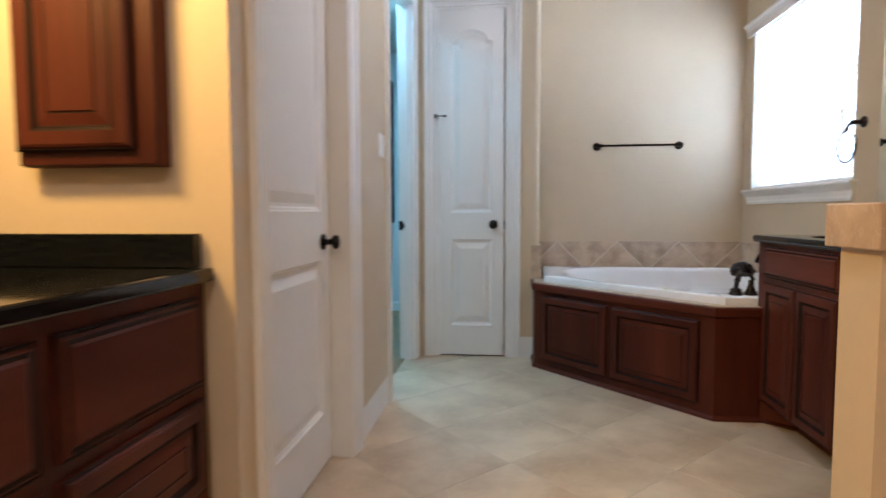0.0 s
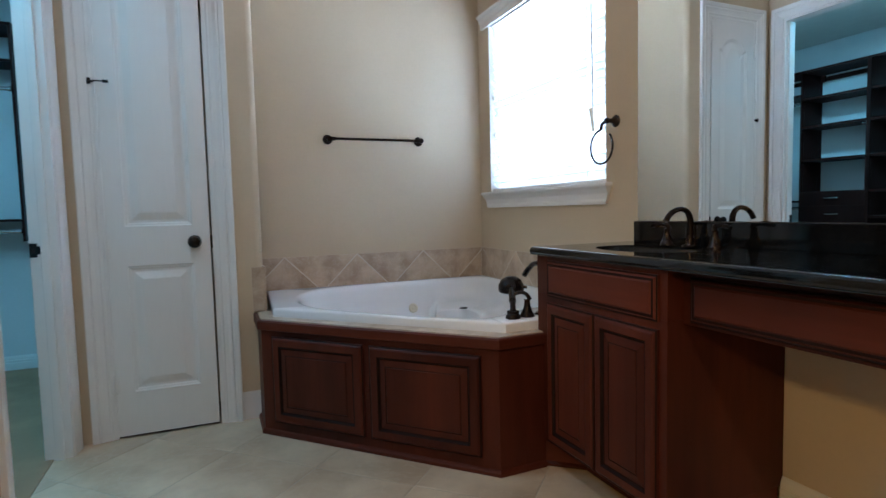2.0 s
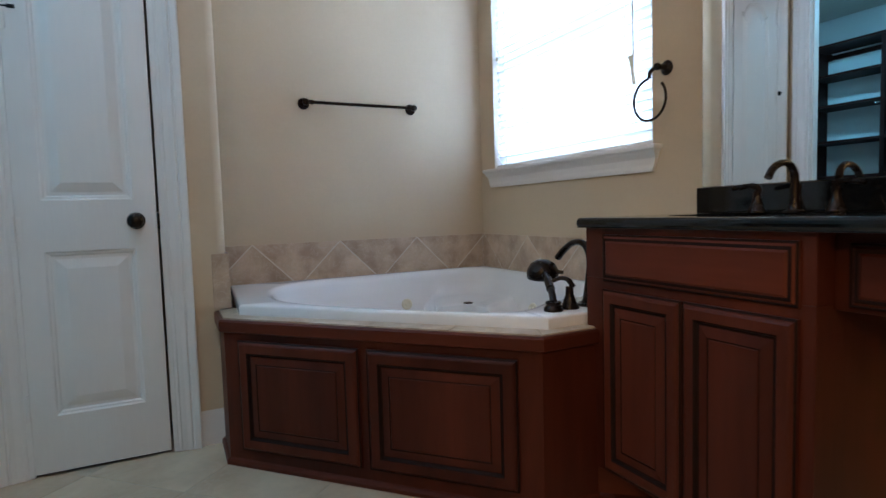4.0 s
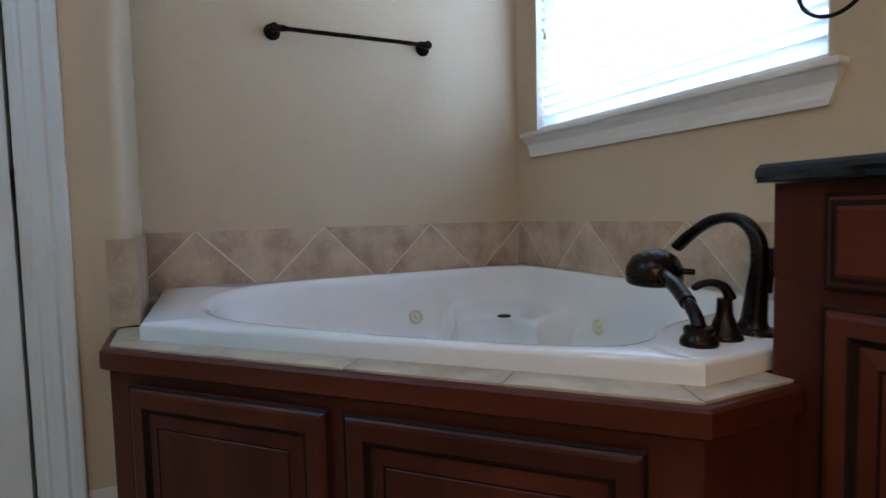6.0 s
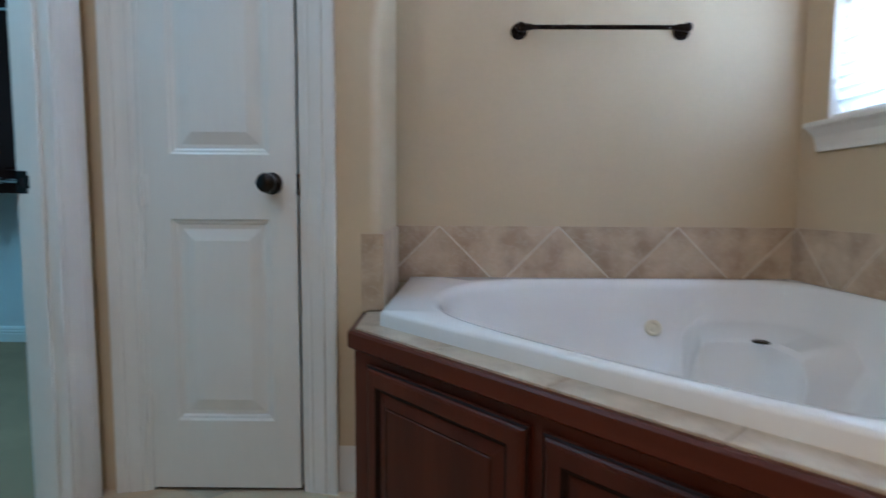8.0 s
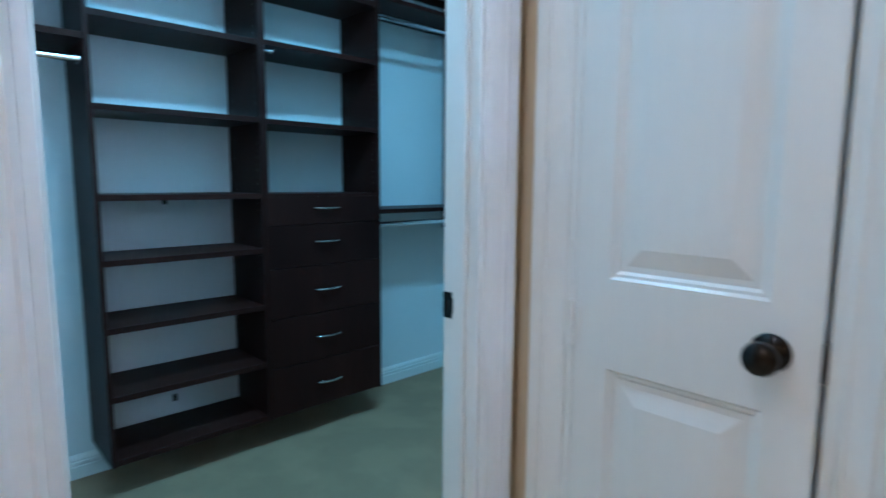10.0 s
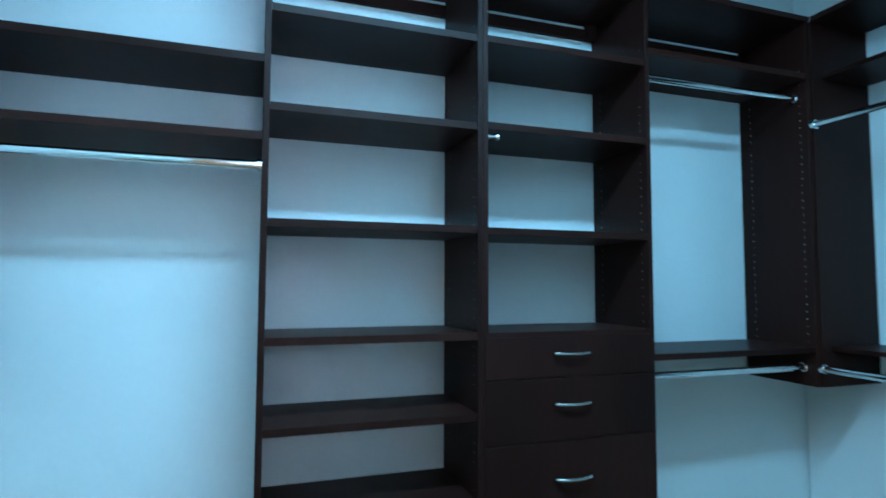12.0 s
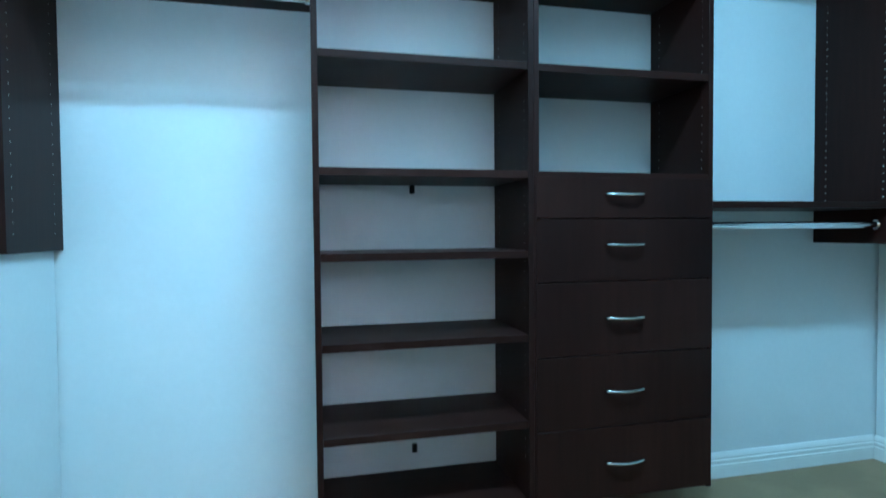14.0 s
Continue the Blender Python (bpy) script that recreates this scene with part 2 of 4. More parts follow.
def tube(points, radii, segs=14, bm=None, flat=1.0):
    """A round bar along points, with a radius for each."""
    own = bmesh.new()
    pts = [Vector(p) for p in points]
    if not isinstance(radii, (list, tuple)):
        radii = [radii] * len(pts)
    rings, up = [], None
    for i, p in enumerate(pts):
        d = (pts[min(i + 1, len(pts) - 1)] - pts[max(i - 1, 0)]).normalized()
        if up is None:
            up = Vector((0, 0, 1)) if abs(d.z) < 0.9 else Vector((1, 0, 0))
        side = d.cross(up).normalized()
        up = side.cross(d).normalized()
        rings.append([own.verts.new(p + radii[i] * (math.cos(a) * side + flat * math.sin(a) * up)) for a in [2 * math.pi * k / segs for k in range(segs)]])
    for p, q in zip(rings, rings[1:]):
        for i in range(segs):
            j = (i + 1) % segs
            own.faces.new((p[i], p[j], q[j], q[i]))
    own.faces.new(rings[0][::-1]), own.faces.new(rings[-1])
    return join(bm, own)


def curve(points, n=8):
    """Points of a smooth line through the given ones (Catmull-Rom)."""
    p = [Vector(q) for q in points]
    p = [2 * p[0] - p[1]] + p + [2 * p[-1] - p[-2]]
    out = []
    for i in range(1, len(p) - 2):
        for k in range(n):
            t = k / n
            out.append(0.5 * ((2 * p[i]) + (p[i + 1] - p[i - 1]) * t + (2 * p[i - 1] - 5 * p[i] + 4 * p[i + 1] - p[i + 2]) * t * t + (3 * p[i] - p[i - 1] - 3 * p[i + 1] + p[i + 2]) * t ** 3))
    return out + [p[-2]]


def structure(name, bm, material, label, category, parent=None, smooth=False):
    return tagged(part(name, bm, material, parent, smooth=smooth), label, category, kind="structure")


# ---- the shell ----
XE, YN, XW, YA, XR = 1.80, 4.48, -0.630, 3.97, 0.245  # window wall, tub wall, hall wall, linen wall, alcove return
H_BATH, H_CLOSET, H_DOOR = 2.95, 2.70, 2.48
WIN = (3.112, 4.325, 1.200, 2.36)
CL = (3.030, 3.847)
DB = (1.430, 2.250)
DA = (-0.484, 0.022)
VB = (2.160, 2.876)  # sink cabinet, along y


def wall_with_holes(name, axis, face, back, a0, a1, z1, holes, material, label, parent=None):
    """A wall along y (axis 'x': faces at x = face, back) or along x, with openings (a0, a1, z0, z1) cut through it."""
    cuts = sorted({a0, a1, *[h[0] for h in holes], *[h[1] for h in holes]})
    bm = bmesh.new()
    for p, q in zip(cuts, cuts[1:]):
        spans = [(0, z1)]
        for h in holes:
            if h[0] <= p and q <= h[1]:
                spans = [(0, h[2]), (h[3], z1)]
        for lo, hi in spans:
            if hi - lo > 1e-4:
                if axis == "x":
                    box(min(face, back), max(face, back), p, q, lo, hi, bm=bm)
                else:
                    box(p, q, min(face, back), max(face, back), lo, hi, bm=bm)
    bmesh.ops.remove_doubles(bm, verts=bm.verts[:], dist=1e-5)
    return structure(name, bm, material, label, "wall", parent)


wall_with_holes("wall_east", "x", XE, XE + 0.16, -1.60, YN + 0.12, H_BATH, [WIN], WALL, "tan painted wall with the blinded window")
wall_with_holes("wall_north", "y", YN, YN + 0.12, XR - 0.12, XE, H_BATH, [], WALL, "tan painted wall above the corner tub")
wall_with_holes("wall_linen", "y", YA, YA + 0.12, XW - 0.12, XR - 0.036, H_BATH, [(*DA, 0, H_DOOR)], WALL, "tan painted wall around the narrow linen door")
bm = box(XR - 0.12, XR, YA + 0.036, YN, 0, H_BATH)
lathe([(0.0, 0), (0.036, 0), (0.036, H_BATH), (0, H_BATH)], 40, bm, Matrix.Translation((XR - 0.036, YA + 0.036, 0)))
structure("wall_return", bm, WALL, "tan painted short wall with a rounded corner bead", "wall", smooth=True)
# unseen wall, added to stop sky light showing round the linen door
wall_with_holes("wall_linen_back", "y", 4.36, 4.48, XW - 0.06, XR - 0.12, H_BATH, [], WALL, "unseen wall added behind the linen door to block sky light")
# hall wall: bathroom skin and closet skin back to back
wall_with_holes("wall_west", "x", XW, XW - 0.06, 1.245, YA, H_BATH, [(*DB, 0, H_DOOR), (*CL, 0, H_DOOR)], WALL, "tan painted wall with two doorways")
wall_with_holes("wall_west_closet", "x", XW - 0.06, XW - 0.104, 2.45, 5.90, H_BATH, [(*CL, 0, H_DOOR)], CLOSET_WALL, "pale painted closet wall with the doorway")
wall_with_holes("wall_vanity_end", "y", 1.245, 1.345, -1.50, XW - 0.06, H_BATH, [], WALL, "tan painted wall at the end of the first vanity")
wall_with_holes("wall_vanity_back", "x", -1.38, -1.50, -1.60, 1.245, H_BATH, [], WALL, "tan painted wall behind the first vanity")
wall_with_holes("wall_south", "y", -1.60, -1.72, -1.50, XE + 0.16, H_BATH, [], WALL, "tan painted wall behind the entry")
wall_with_holes("wall_store_back", "x", -1.50, -1.62, 1.245, 2.45, H_BATH, [], WALL, "plain wall of the room behind the closed door")
wall_with_holes("closet_wall_west", "x", -2.4255, -2.5455, 2.45, 5.90, H_CLOSET, [], CLOSET_WALL, "pale closet wall behind the shelving")
wall_with_holes("closet_wall_north", "y", 5.763, 5.883, -2.415, XW - 0.12, H_CLOSET, [], CLOSET_WALL, "pale closet end wall")
wall_with_holes("closet_wall_south", "y", 2.6455, 2.45, -2.415, XW - 0.12, H_CLOSET, [], CLOSET_WALL, "pale closet side wall")
structure("ceiling", box(-1.62, XE + 0.16, -1.72, YN + 0.12, H_BATH, H_BATH + 0.1), CEIL, "off-white bathroom ceiling", "ceiling")
structure("ceiling_closet", box(-2.535, XW - 0.06, 2.45, 5.90, H_CLOSET, H_CLOSET + 0.1), CEIL, "off-white closet ceiling", "ceiling")
FLOOR = structure("floor", box(-1.62, XE + 0.16, -1.72, YN + 0.12, -0.12, -0.0016), GROUT, "beige travertine tile floor laid on the diagonal", "floor")
structure("floor_closet", box(-2.535, XW - 0.075, 2.45, 5.90, -0.003, 0.006), CARPET, "beige carpet of the walk-in closet", "carpet")

# ---- trim ----
BASE_PROFILE = [(0, 0), (0.016, 0), (0.016, 0.078), (0.012, 0.084), (0.0145, 0.092), (0.0145, 0.106), (0.010, 0.112), (0.012, 0.120), (0.009, 0.134), (0.004, 0.146), (0.0, 0.150)]


def baseboard(path, label="white moulded baseboard along the wall"):
    structure("baseboard", sweep(BASE_PROFILE, path), TRIM, label, "baseboard", smooth=False)


def closet_base(path):
    structure("baseboard", sweep([(o, u * 0.68 + 0.004) for o, u in BASE_PROFILE], path), TRIM, "low white moulded baseboard on the closet wall", "baseboard")


baseboard([(XW + 0.001, CL[0] - 0.10), (XW + 0.001, DB[1] + 0.075)])
baseboard([(XR - 0.005, YA - 0.001), (DA[1] + 0.09, YA - 0.001)])
structure("knee_wall", box(1.765, XE - 0.003, 1.059, VB[0] - 0.002, 0, 0.720), WALL, "tan painted wall of the vanity knee space", "wall")
baseboard([(1.764, VB[0] - 0.003), (1.764, 1.060)])
closet_base([(-2.4245, 2.66), (-2.4245, 5.758)])
closet_base([(-2.415, 5.762), (XW - 0.13, 5.762)])
closet_base([(-0.78, 2.6465), (-2.415, 2.6465)])

CASING = [(0.0, 0.0), (0.0, 0.006), (0.010, 0.010), (0.016, 0.008), (0.034, 0.011), (0.050, 0.017), (0.058, 0.013), (0.064, 0.018), (0.084, 0.022), (0.090, 0.020), (0.090, 0.0)]


def casing(name, a0, a1, top, to_world, label, parent=None, legs=(True, True)):
    """Moulded casing round an opening. In its own plane: u along the wall, v up, w out of the wall."""
    bm = bmesh.new()
    path = [(a0, 0.0), (a0, top), (a1, top), (a1, 0.0)]
    rows = []
    for (u, v), (du, dv) in zip(path, ((-1, 0), (-1, 1), (1, 1), (1, 0))):
        rows.append([bm.verts.new(to_world(u + du * o, v + dv * o, w)) for o, w in CASING])
    k = len(CASING)
    for p, q in zip(rows, rows[1:]):
        for j in range(k):
            bm.faces.new((p[j], p[(j + 1) % k], q[(j + 1) % k], q[j]))
    bm.faces.new(rows[0][::-1]), bm.faces.new(rows[-1])
    return structure(name, bm, TRIM, label, "door casing", parent)


def jamb(name, axis, f0, f1, a0, a1, top, label):
    """Lining of an opening: two sides and a head, 18 mm thick, a little proud of the wall."""
    bm = bmesh.new()
    for p, q, lo, hi in ((a0, a0 + 0.018, 0, top), (a1 - 0.018, a1, 0, top), (a0 + 0.018, a1 - 0.018, top - 0.018, top)):
        if axis == "x":
            box(f0, f1, p, q, lo, hi, 0.0015, bm)
        else:
            box(p, q, f0, f1, lo, hi, 0.0015, bm)
    return structure(name, bm, TRIM, label, "door frame")


casing("door_casing_closet", CL[0], CL[1], H_DOOR, lambda u, v, w: (XW + w, u, v), "white moulded casing round the closet doorway")
casing("door_casing_closet_inside", CL[0], CL[1], H_DOOR, lambda u, v, w: (XW - 0.104 - w, u, v), "white moulded casing inside the closet doorway")
jamb("door_frame_closet", "x", XW - 0.107, XW + 0.003, CL[0], CL[1], H_DOOR, "white lining of the closet doorway")
structure("door_stop_closet", box(XW - 0.064, XW - 0.030, CL[1] - 0.030, CL[1] - 0.018, 0, H_DOOR - 0.018, 0.002), TRIM, "white stop strip of the closet doorway", "door frame")
casing("door_casing_hall", DB[0], DB[1], H_DOOR, lambda u, v, w: (XW + w, u, v), "white moulded casing round the hall door")
jamb("door_frame_hall", "x", XW - 0.123, XW + 0.003, DB[0], DB[1], H_DOOR, "white lining of the hall doorway")
casing("door_casing_linen", DA[0], DA[1], H_DOOR, lambda u, v, w: (u, YA - w, v), "white moulded casing round the linen door")
jamb("door_frame_linen", "y", YA - 0.003, YA + 0.12, DA[0], DA[1], H_DOOR, "white lining of the linen doorway")

# ---- doors ----
RINGS = [(0.0, 0.0), (0.006, 0.005), (0.012, 0.006), (0.018, 0.0105), (0.030, 0.0105), (0.062, 0.0025), (0.066, 0.0015)]


def panel_shape(x0, x1, z0, z1, rise, d):
    """Outline of a panel, inset by d; with rise, its top is an arch between two small shoulders."""
    if not rise:
        return [(x0 + d, z0 + d), (x1 - d, z0 + d), (x1 - d, z1 - d), (x0 + d, z1 - d)]
    w = x1 - x0
    out = [(x0 + d, z0 + d), (x1 - d, z0 + d), (x1 - d, z1 - rise - d)]
    n = 14
    for i in range(n + 1):
        t = 1 - i / n
        u = x0 + w * 0.10 + (w * 0.80) * t
        s = math.sin(math.pi * t)
        z = z1 - rise + rise * s ** 0.55 - d
        u = u + (0.5 - t) * 2 * d * 0.8
        out.append((u, z))
    out.append((x0 + d, z1 - rise - d))
    return out


def door_slab(name, w, h, t, panels, parent=None, m=None):
    """A two-panel moulded door. Local: x across, y from front (0) to back (t), z up."""
    bm = bmesh.new()
    for side in (0, 1):
        def y_at(depth):
            return depth if side == 0 else t - depth
        edges = []
        vs = [bm.verts.new((x, y_at(0), z)) for x, z in ((0, 0), (w, 0), (w, h), (0, h))]
        for i in range(4):
            edges.append(bm.edges.new((vs[i], vs[(i + 1) % 4])))
        for (x0, x1, z0, z1, rise) in panels:
            loops = []
            for d, depth in RINGS:
                loops.append([bm.verts.new((x, y_at(depth), z)) for x, z in panel_shape(x0, x1, z0, z1, rise, d)])
            n = len(loops[0])
            for i in range(n):
                edges.append(bm.edges.new((loops[0][i], loops[0][(i + 1) % n])))
            for p, q in zip(loops, loops[1:]):
                for i in range(n):
                    bm.faces.new((p[i], p[(i + 1) % n], q[(i + 1) % n], q[i]))
            bm.faces.new(loops[-1])
        bmesh.ops.triangle_fill(bm, use_beauty=True, use_dissolve=False, edges=edges)
        if side == 0:
            front = vs
    for i in range(4):
        j = (i + 1) % 4
        bm.faces.new((front[i], front[j], vs[j], vs[i]))
    return part(name, bm, DOORW, parent, m=m)


def knob(parent, x, y, z, out):
    """A round bronze knob on its rose; out: -1 for the front, 1 for the back."""
    m = Matrix.Translation((x, y, z)) @ Matrix.Rotation(radians(90 if out < 0 else -90), 4, "X")
    bm = lathe([(0, 0.0), (0.032, 0.0), (0.033, 0.004), (0.028, 0.010), (0.013, 0.014), (0.011, 0.032), (0.018, 0.038), (0.027, 0.046), (0.0295, 0.055), (0.027, 0.063), (0.018, 0.068), (0, 0.070)], 28, None, m)
    return part("knob", bm, BLACKM, parent, "dark bronze round knob", smooth=True)


def butt_hinge(parent, x, y, z, mat_=None):
    bm = box(x - 0.018, x + 0.020, y - 0.002, y, z - 0.045, z + 0.045, 0.0008)
    tube([(x, y - 0.006, z - 0.046), (x, y - 0.006, z + 0.046)], 0.0058, 12, bm)
    for k in (-0.047, 0.047):
        tube([(x, y - 0.006, z + k - 0.002), (x, y - 0.006, z + k + 0.002)], 0.0070, 12, bm)
    return part("hinge", bm, mat_ or TRIM, parent, "white painted butt hinge", smooth=True)


def panels_for(w, h):
    s = 0.080 if w < 0.6 else 0.105
    return [(s, w - s, 0.215, 0.838, 0), (s, w - s, 1.030, h - 0.135, 0.080)]


# narrow linen door, closed
linen = thing("door_linen", "narrow white two-panel door with an arched top panel, closed", "door", m=pose(DA[0] + 0.019, YA - 0.002, 0.012))
wA, hA = DA[1] - DA[0] - 0.047, H_DOOR - 0.032
door_slab("slab", wA, hA, 0.035, panels_for(wA, hA), linen)
knob(linen, wA - 0.073, 0, 0.945, -1)
for z in (0.26, 0.925, 1.69, 2.24):
    butt_hinge(linen, -0.004, -0.001, z)
bm = tube([(-0.028, -0.012, 1.712), (-0.022, -0.030, 1.712), (0.006, -0.050, 1.709), (0.040, -0.056, 1.707)], 0.0035, 10)
tube([(0.036, -0.056, 1.707), (0.058, -0.060, 1.706)], 0.0075, 12, bm)
tube([(-0.028, -0.012, 1.700), (-0.028, -0.012, 1.728)], 0.008, 12, bm)
tube([(-0.028, -0.012, 1.712), (-0.004, -0.007, 1.712)], 0.004, 8, bm)
part("hinge_pin_stop", bm, BLACKM, linen, "dark hinge-pin door stop with rubber tip", smooth=True)
part("latch", box(wA + 0.001, wA + 0.010, -0.004, 0.02, 0.910, 0.975, 0.002), BLACKM, linen, "dark latch plate")
# black strip puts the shade of the gap under the door into colour
part("door_sweep", box(0.0, wA, 0.012, 0.030, -0.010, -0.002), DARK, linen, "black strip painted as the dark gap under the door")

# hall door, closed, set back in its frame
hall = thing("door_hall", "white two-panel door with bronze knob, closed in its frame", "door", m=pose(XW - 0.088, DB[0] + 0.02, 0.012, 0, 0, 90))
wB, hB = DB[1] - DB[0] - 0.041, H_DOOR - 0.032
door_slab("slab", wB, hB, 0.035, panels_for(wB, hB), hall)
knob(hall, wB - 0.085, 0, 0.91, -1)

# closet door, swung wide open into the closet
open_m = Matrix.Translation((XW - 0.130, CL[0] + 0.014, 0.014)) @ Matrix.Rotation(radians(90 + 128), 4, "Z")
cdoor = thing("door_closet", "white two-panel door swung open against the closet wall", "door", m=open_m)
wC = CL[1] - CL[0] - 0.04
door_slab("slab", wC, hB, 0.035, panels_for(wC, hB), cdoor, m=pose(0.004, 0, 0))
for z in (0.25, 0.995, 2.2):
    bm = box(0.0015, 0.0042, 0.002, 0.034, z - 0.046, z + 0.046, 0.001)
    tube([(0.0, -0.004, z - 0.046), (0.0, -0.004, z + 0.046)], 0.006, 12, bm)
    hg = part("hinge", bm, TRIM, cdoor, "white painted hinge leaf with screws", smooth=True)
    for k in (-0.033, 0.0, 0.033):
        part("screw", lathe([(0, 0), (0.0038, 0), (0.003, 0.0012), (0, 0.0014)], 10, None, Matrix.Translation((0.0016, 0.017 + (0.006 if k == 0 else -0.004), z + k)) @ Matrix.Rotation(radians(-90), 4, "Y")), NICKEL, hg, "small steel screw")

structure("door_stop_closet_hinge_side", box(XW - 0.070, XW - 0.036, CL[0] + 0.018, CL[0] + 0.030, 0, H_DOOR - 0.018, 0.002), TRIM, "white stop strip beside the closet hinges", "door frame")


def rounded(w, h, r):
    """Outline of a plate w by h about its middle, with round corners on one long side."""
    out = [(-w / 2, -h / 2)]
    for cx, cz, a0 in ((w / 2 - r, -h / 2 + r, -90), (w / 2 - r, h / 2 - r, 0)):
        out += [(cx + r * math.cos(radians(a0 + k * 15)), cz + r * math.sin(radians(a0 + k * 15))) for k in range(7)]
    return out + [(-w / 2, h / 2)]


for z in (0.25, 0.995, 2.2):
    leaf = thing("jamb_hinge", "white painted hinge leaf screwed to the closet jamb", "hinge", group="jamb hinges", m=Matrix.Translation((XW - 0.0895, CL[0] + 0.018, z)) @ Matrix.Rotation(radians(90), 4, "X") @ Matrix.Rotation(radians(180), 4, "Z"))
    outline = rounded(0.032, 0.089, 0.012)
    part("leaf", prism([(-x, y) for x, y in outline], -0.0018, -0.0002), TRIM, leaf)
    # tan sheet under the leaf; its darker edge paints the gap's shade
    part("surround", prism([(-x * 1.07, y * 1.025) for x, y in outline], -0.0006, -0.0001), GROUT, leaf, "thin tan edge painted as the shaded gap round the leaf")
    for k, dx in ((-0.032, 0.004), (0.0, -0.006), (0.032, 0.004)):
        part("screw", lathe([(0, -0.0019), (0.0036, -0.0019), (0.0028, -0.0028), (0, -0.0030)], 10, None, Matrix.Translation((dx, k, 0))), NICKEL, leaf, "small steel screw")

strike = thing("strike_plate", "dark bronze strike plate on the closet jamb", "strike plate", m=pose(XW - 0.092, CL[1] - 0.018, 0.952))
bm = bmesh.new()
for x0, x1, z0, z1 in ((-0.014, 0.014, 0.012, 0.031), (-0.014, 0.014, -0.031, -0.012), (-0.014, -0.007, -0.012, 0.012), (0.006, 0.014, -0.012, 0.012)):
    box(x0, x1, -0.002, 0.0, z0, z1, bm=bm)
box(0.014, 0.026, -0.003, 0.001, -0.018, 0.018, 0.001, bm)
part("plate", bm, BLACKM, strike)
# thin black sheet, the hole's inner shade painted flat
part("latch_hole", box(-0.007, 0.006, -0.0005, 0.0, -0.012, 0.012), DARK, strike, "black patch painted as the shaded latch hole")


def switch_plate(y, z):
    th = thing("light_switch", "white double rocker light switch on the tan wall", "light switch", m=pose(XW, y, z))
    bm = box(0, 0.005, -0.058, 0.058, -0.058, 0.058, 0.002)
    part("plate", bm, WHITEP, th)
    for c in (-0.024, 0.024):
        bm = prism([(-0.016, -0.033), (0.016, -0.033), (0.016, 0.033), (-0.016, 0.033)], 0.0, 0.004, 0.001)
        bmesh.ops.transform(bm, matrix=Matrix.Translation((0.005, c, 0)) @ Matrix.Rotation(radians(90), 4, "Y") @ Matrix.Rotation(radians(90), 4, "Z") @ Matrix.Rotation(radians(4), 4, "X"), verts=bm.verts[:])
        part("rocker", bm, WHITEP, th)
        for k in (-0.048, 0.048):
            part("screw", lathe([(0, 0), (0.003, 0), (0.002, 0.0012), (0, 0.0014)], 8, None, Matrix.Translation((0.005, c, k)) @ Matrix.Rotation(radians(90), 4, "Y")), NICKEL, th)


switch_plate(2.83, 1.385)

# ---- window, sill and blind ----
y0, y1, z0, z1 = WIN
win = structure("window_1", box(XE + 0.125, XE + 0.14, y0 + 0.04, y1 - 0.04, z0 + 0.04, z1 - 0.04), GLASS, "white framed window with bright sky behind", "window")
win.visible_shadow = False
bm = bmesh.new()
for a, b, c, d in ((y0, y0 + 0.045, z0, z1), (y1 - 0.045, y1, z0, z1), (y0 + 0.045, y1 - 0.045, z0, z0 + 0.045), (y0 + 0.045, y1 - 0.045, z1 - 0.045, z1), (y0 + 0.045, y1 - 0.045, (z0 + z1) / 2 - 0.02, (z0 + z1) / 2 + 0.02)):
    box(XE + 0.105, XE + 0.16, a, b, c, d, 0.003, bm)
part("window_frame", bm, TRIM, win, "white window frame")
bm = bmesh.new()
for a, b, c, d in ((y0, y0 + 0.004, z0, z1), (y1 - 0.004, y1, z0, z1), (y0, y1, z1 - 0.004, z1)):
    box(XE - 0.001, XE + 0.105, a, b, c, d, bm=bm)
part("window_jamb", bm, TRIM, win, "white window return")
# stool with a moulded apron whose ends taper
bm = box(XE - 0.045, XE + 0.104, y0 - 0.045, y1 + 0.075, z0 - 0.020, z0 + 0.001, 0.006)
part("window_sill", bm, TRIM, win, "white window stool")
prof = [(0.0, -0.105), (0.012, -0.105), (0.014, -0.090), (0.012, -0.078), (0.014, -0.052), (0.022, -0.040), (0.030, -0.030), (0.034, -0.020), (0.0, -0.020)]
bm = bmesh.new()
rows = []
for s, y in ((-1, y0 - 0.038), (1, y1 + 0.068)):
    rows.append([bm.verts.new((XE - o, y - s * (0.020 * (-0.020 - u) / 0.085) * 1.6, z0 + u)) for o, u in prof])
for j in range(len(prof)):
    k = (j + 1) % len(prof)
    bm.faces.new((rows[0][j], rows[0][k], rows[1][k], rows[1][j]))
bm.faces.new(rows[0][::-1]), bm.faces.new(rows[1])
part("window_apron", bm, TRIM, win, "white moulded apron under the sill")

blind = thing("window_blind", "white faux-wood horizontal blind, lowered, slats half open", "blind", m=pose(XE + 0.035, 0, 0))
bm = sweep([(0.0, 0.0), (0.018, 0.0), (0.020, 0.035), (0.028, 0.050), (0.032, 0.062), (0.046, 0.072), (0.050, 0.085), (0.0, 0.085)], [(-0.037, y1 + 0.085), (-0.037, y0 - 0.03)])
bmesh.ops.transform(bm, matrix=Matrix.Translation((0, 0, z1 - 0.045)), verts=bm.verts[:])
part("valance", bm, TRIM, blind, "white crown valance")
part("headrail", box(-0.025, 0.025, y0 + 0.008, y1 - 0.008, z1 - 0.05, z1 - 0.005, 0.002), TRIM, blind)
slat_mesh = None
n_slats, lo, hi = 26, z0 + 0.050, z1 - 0.075
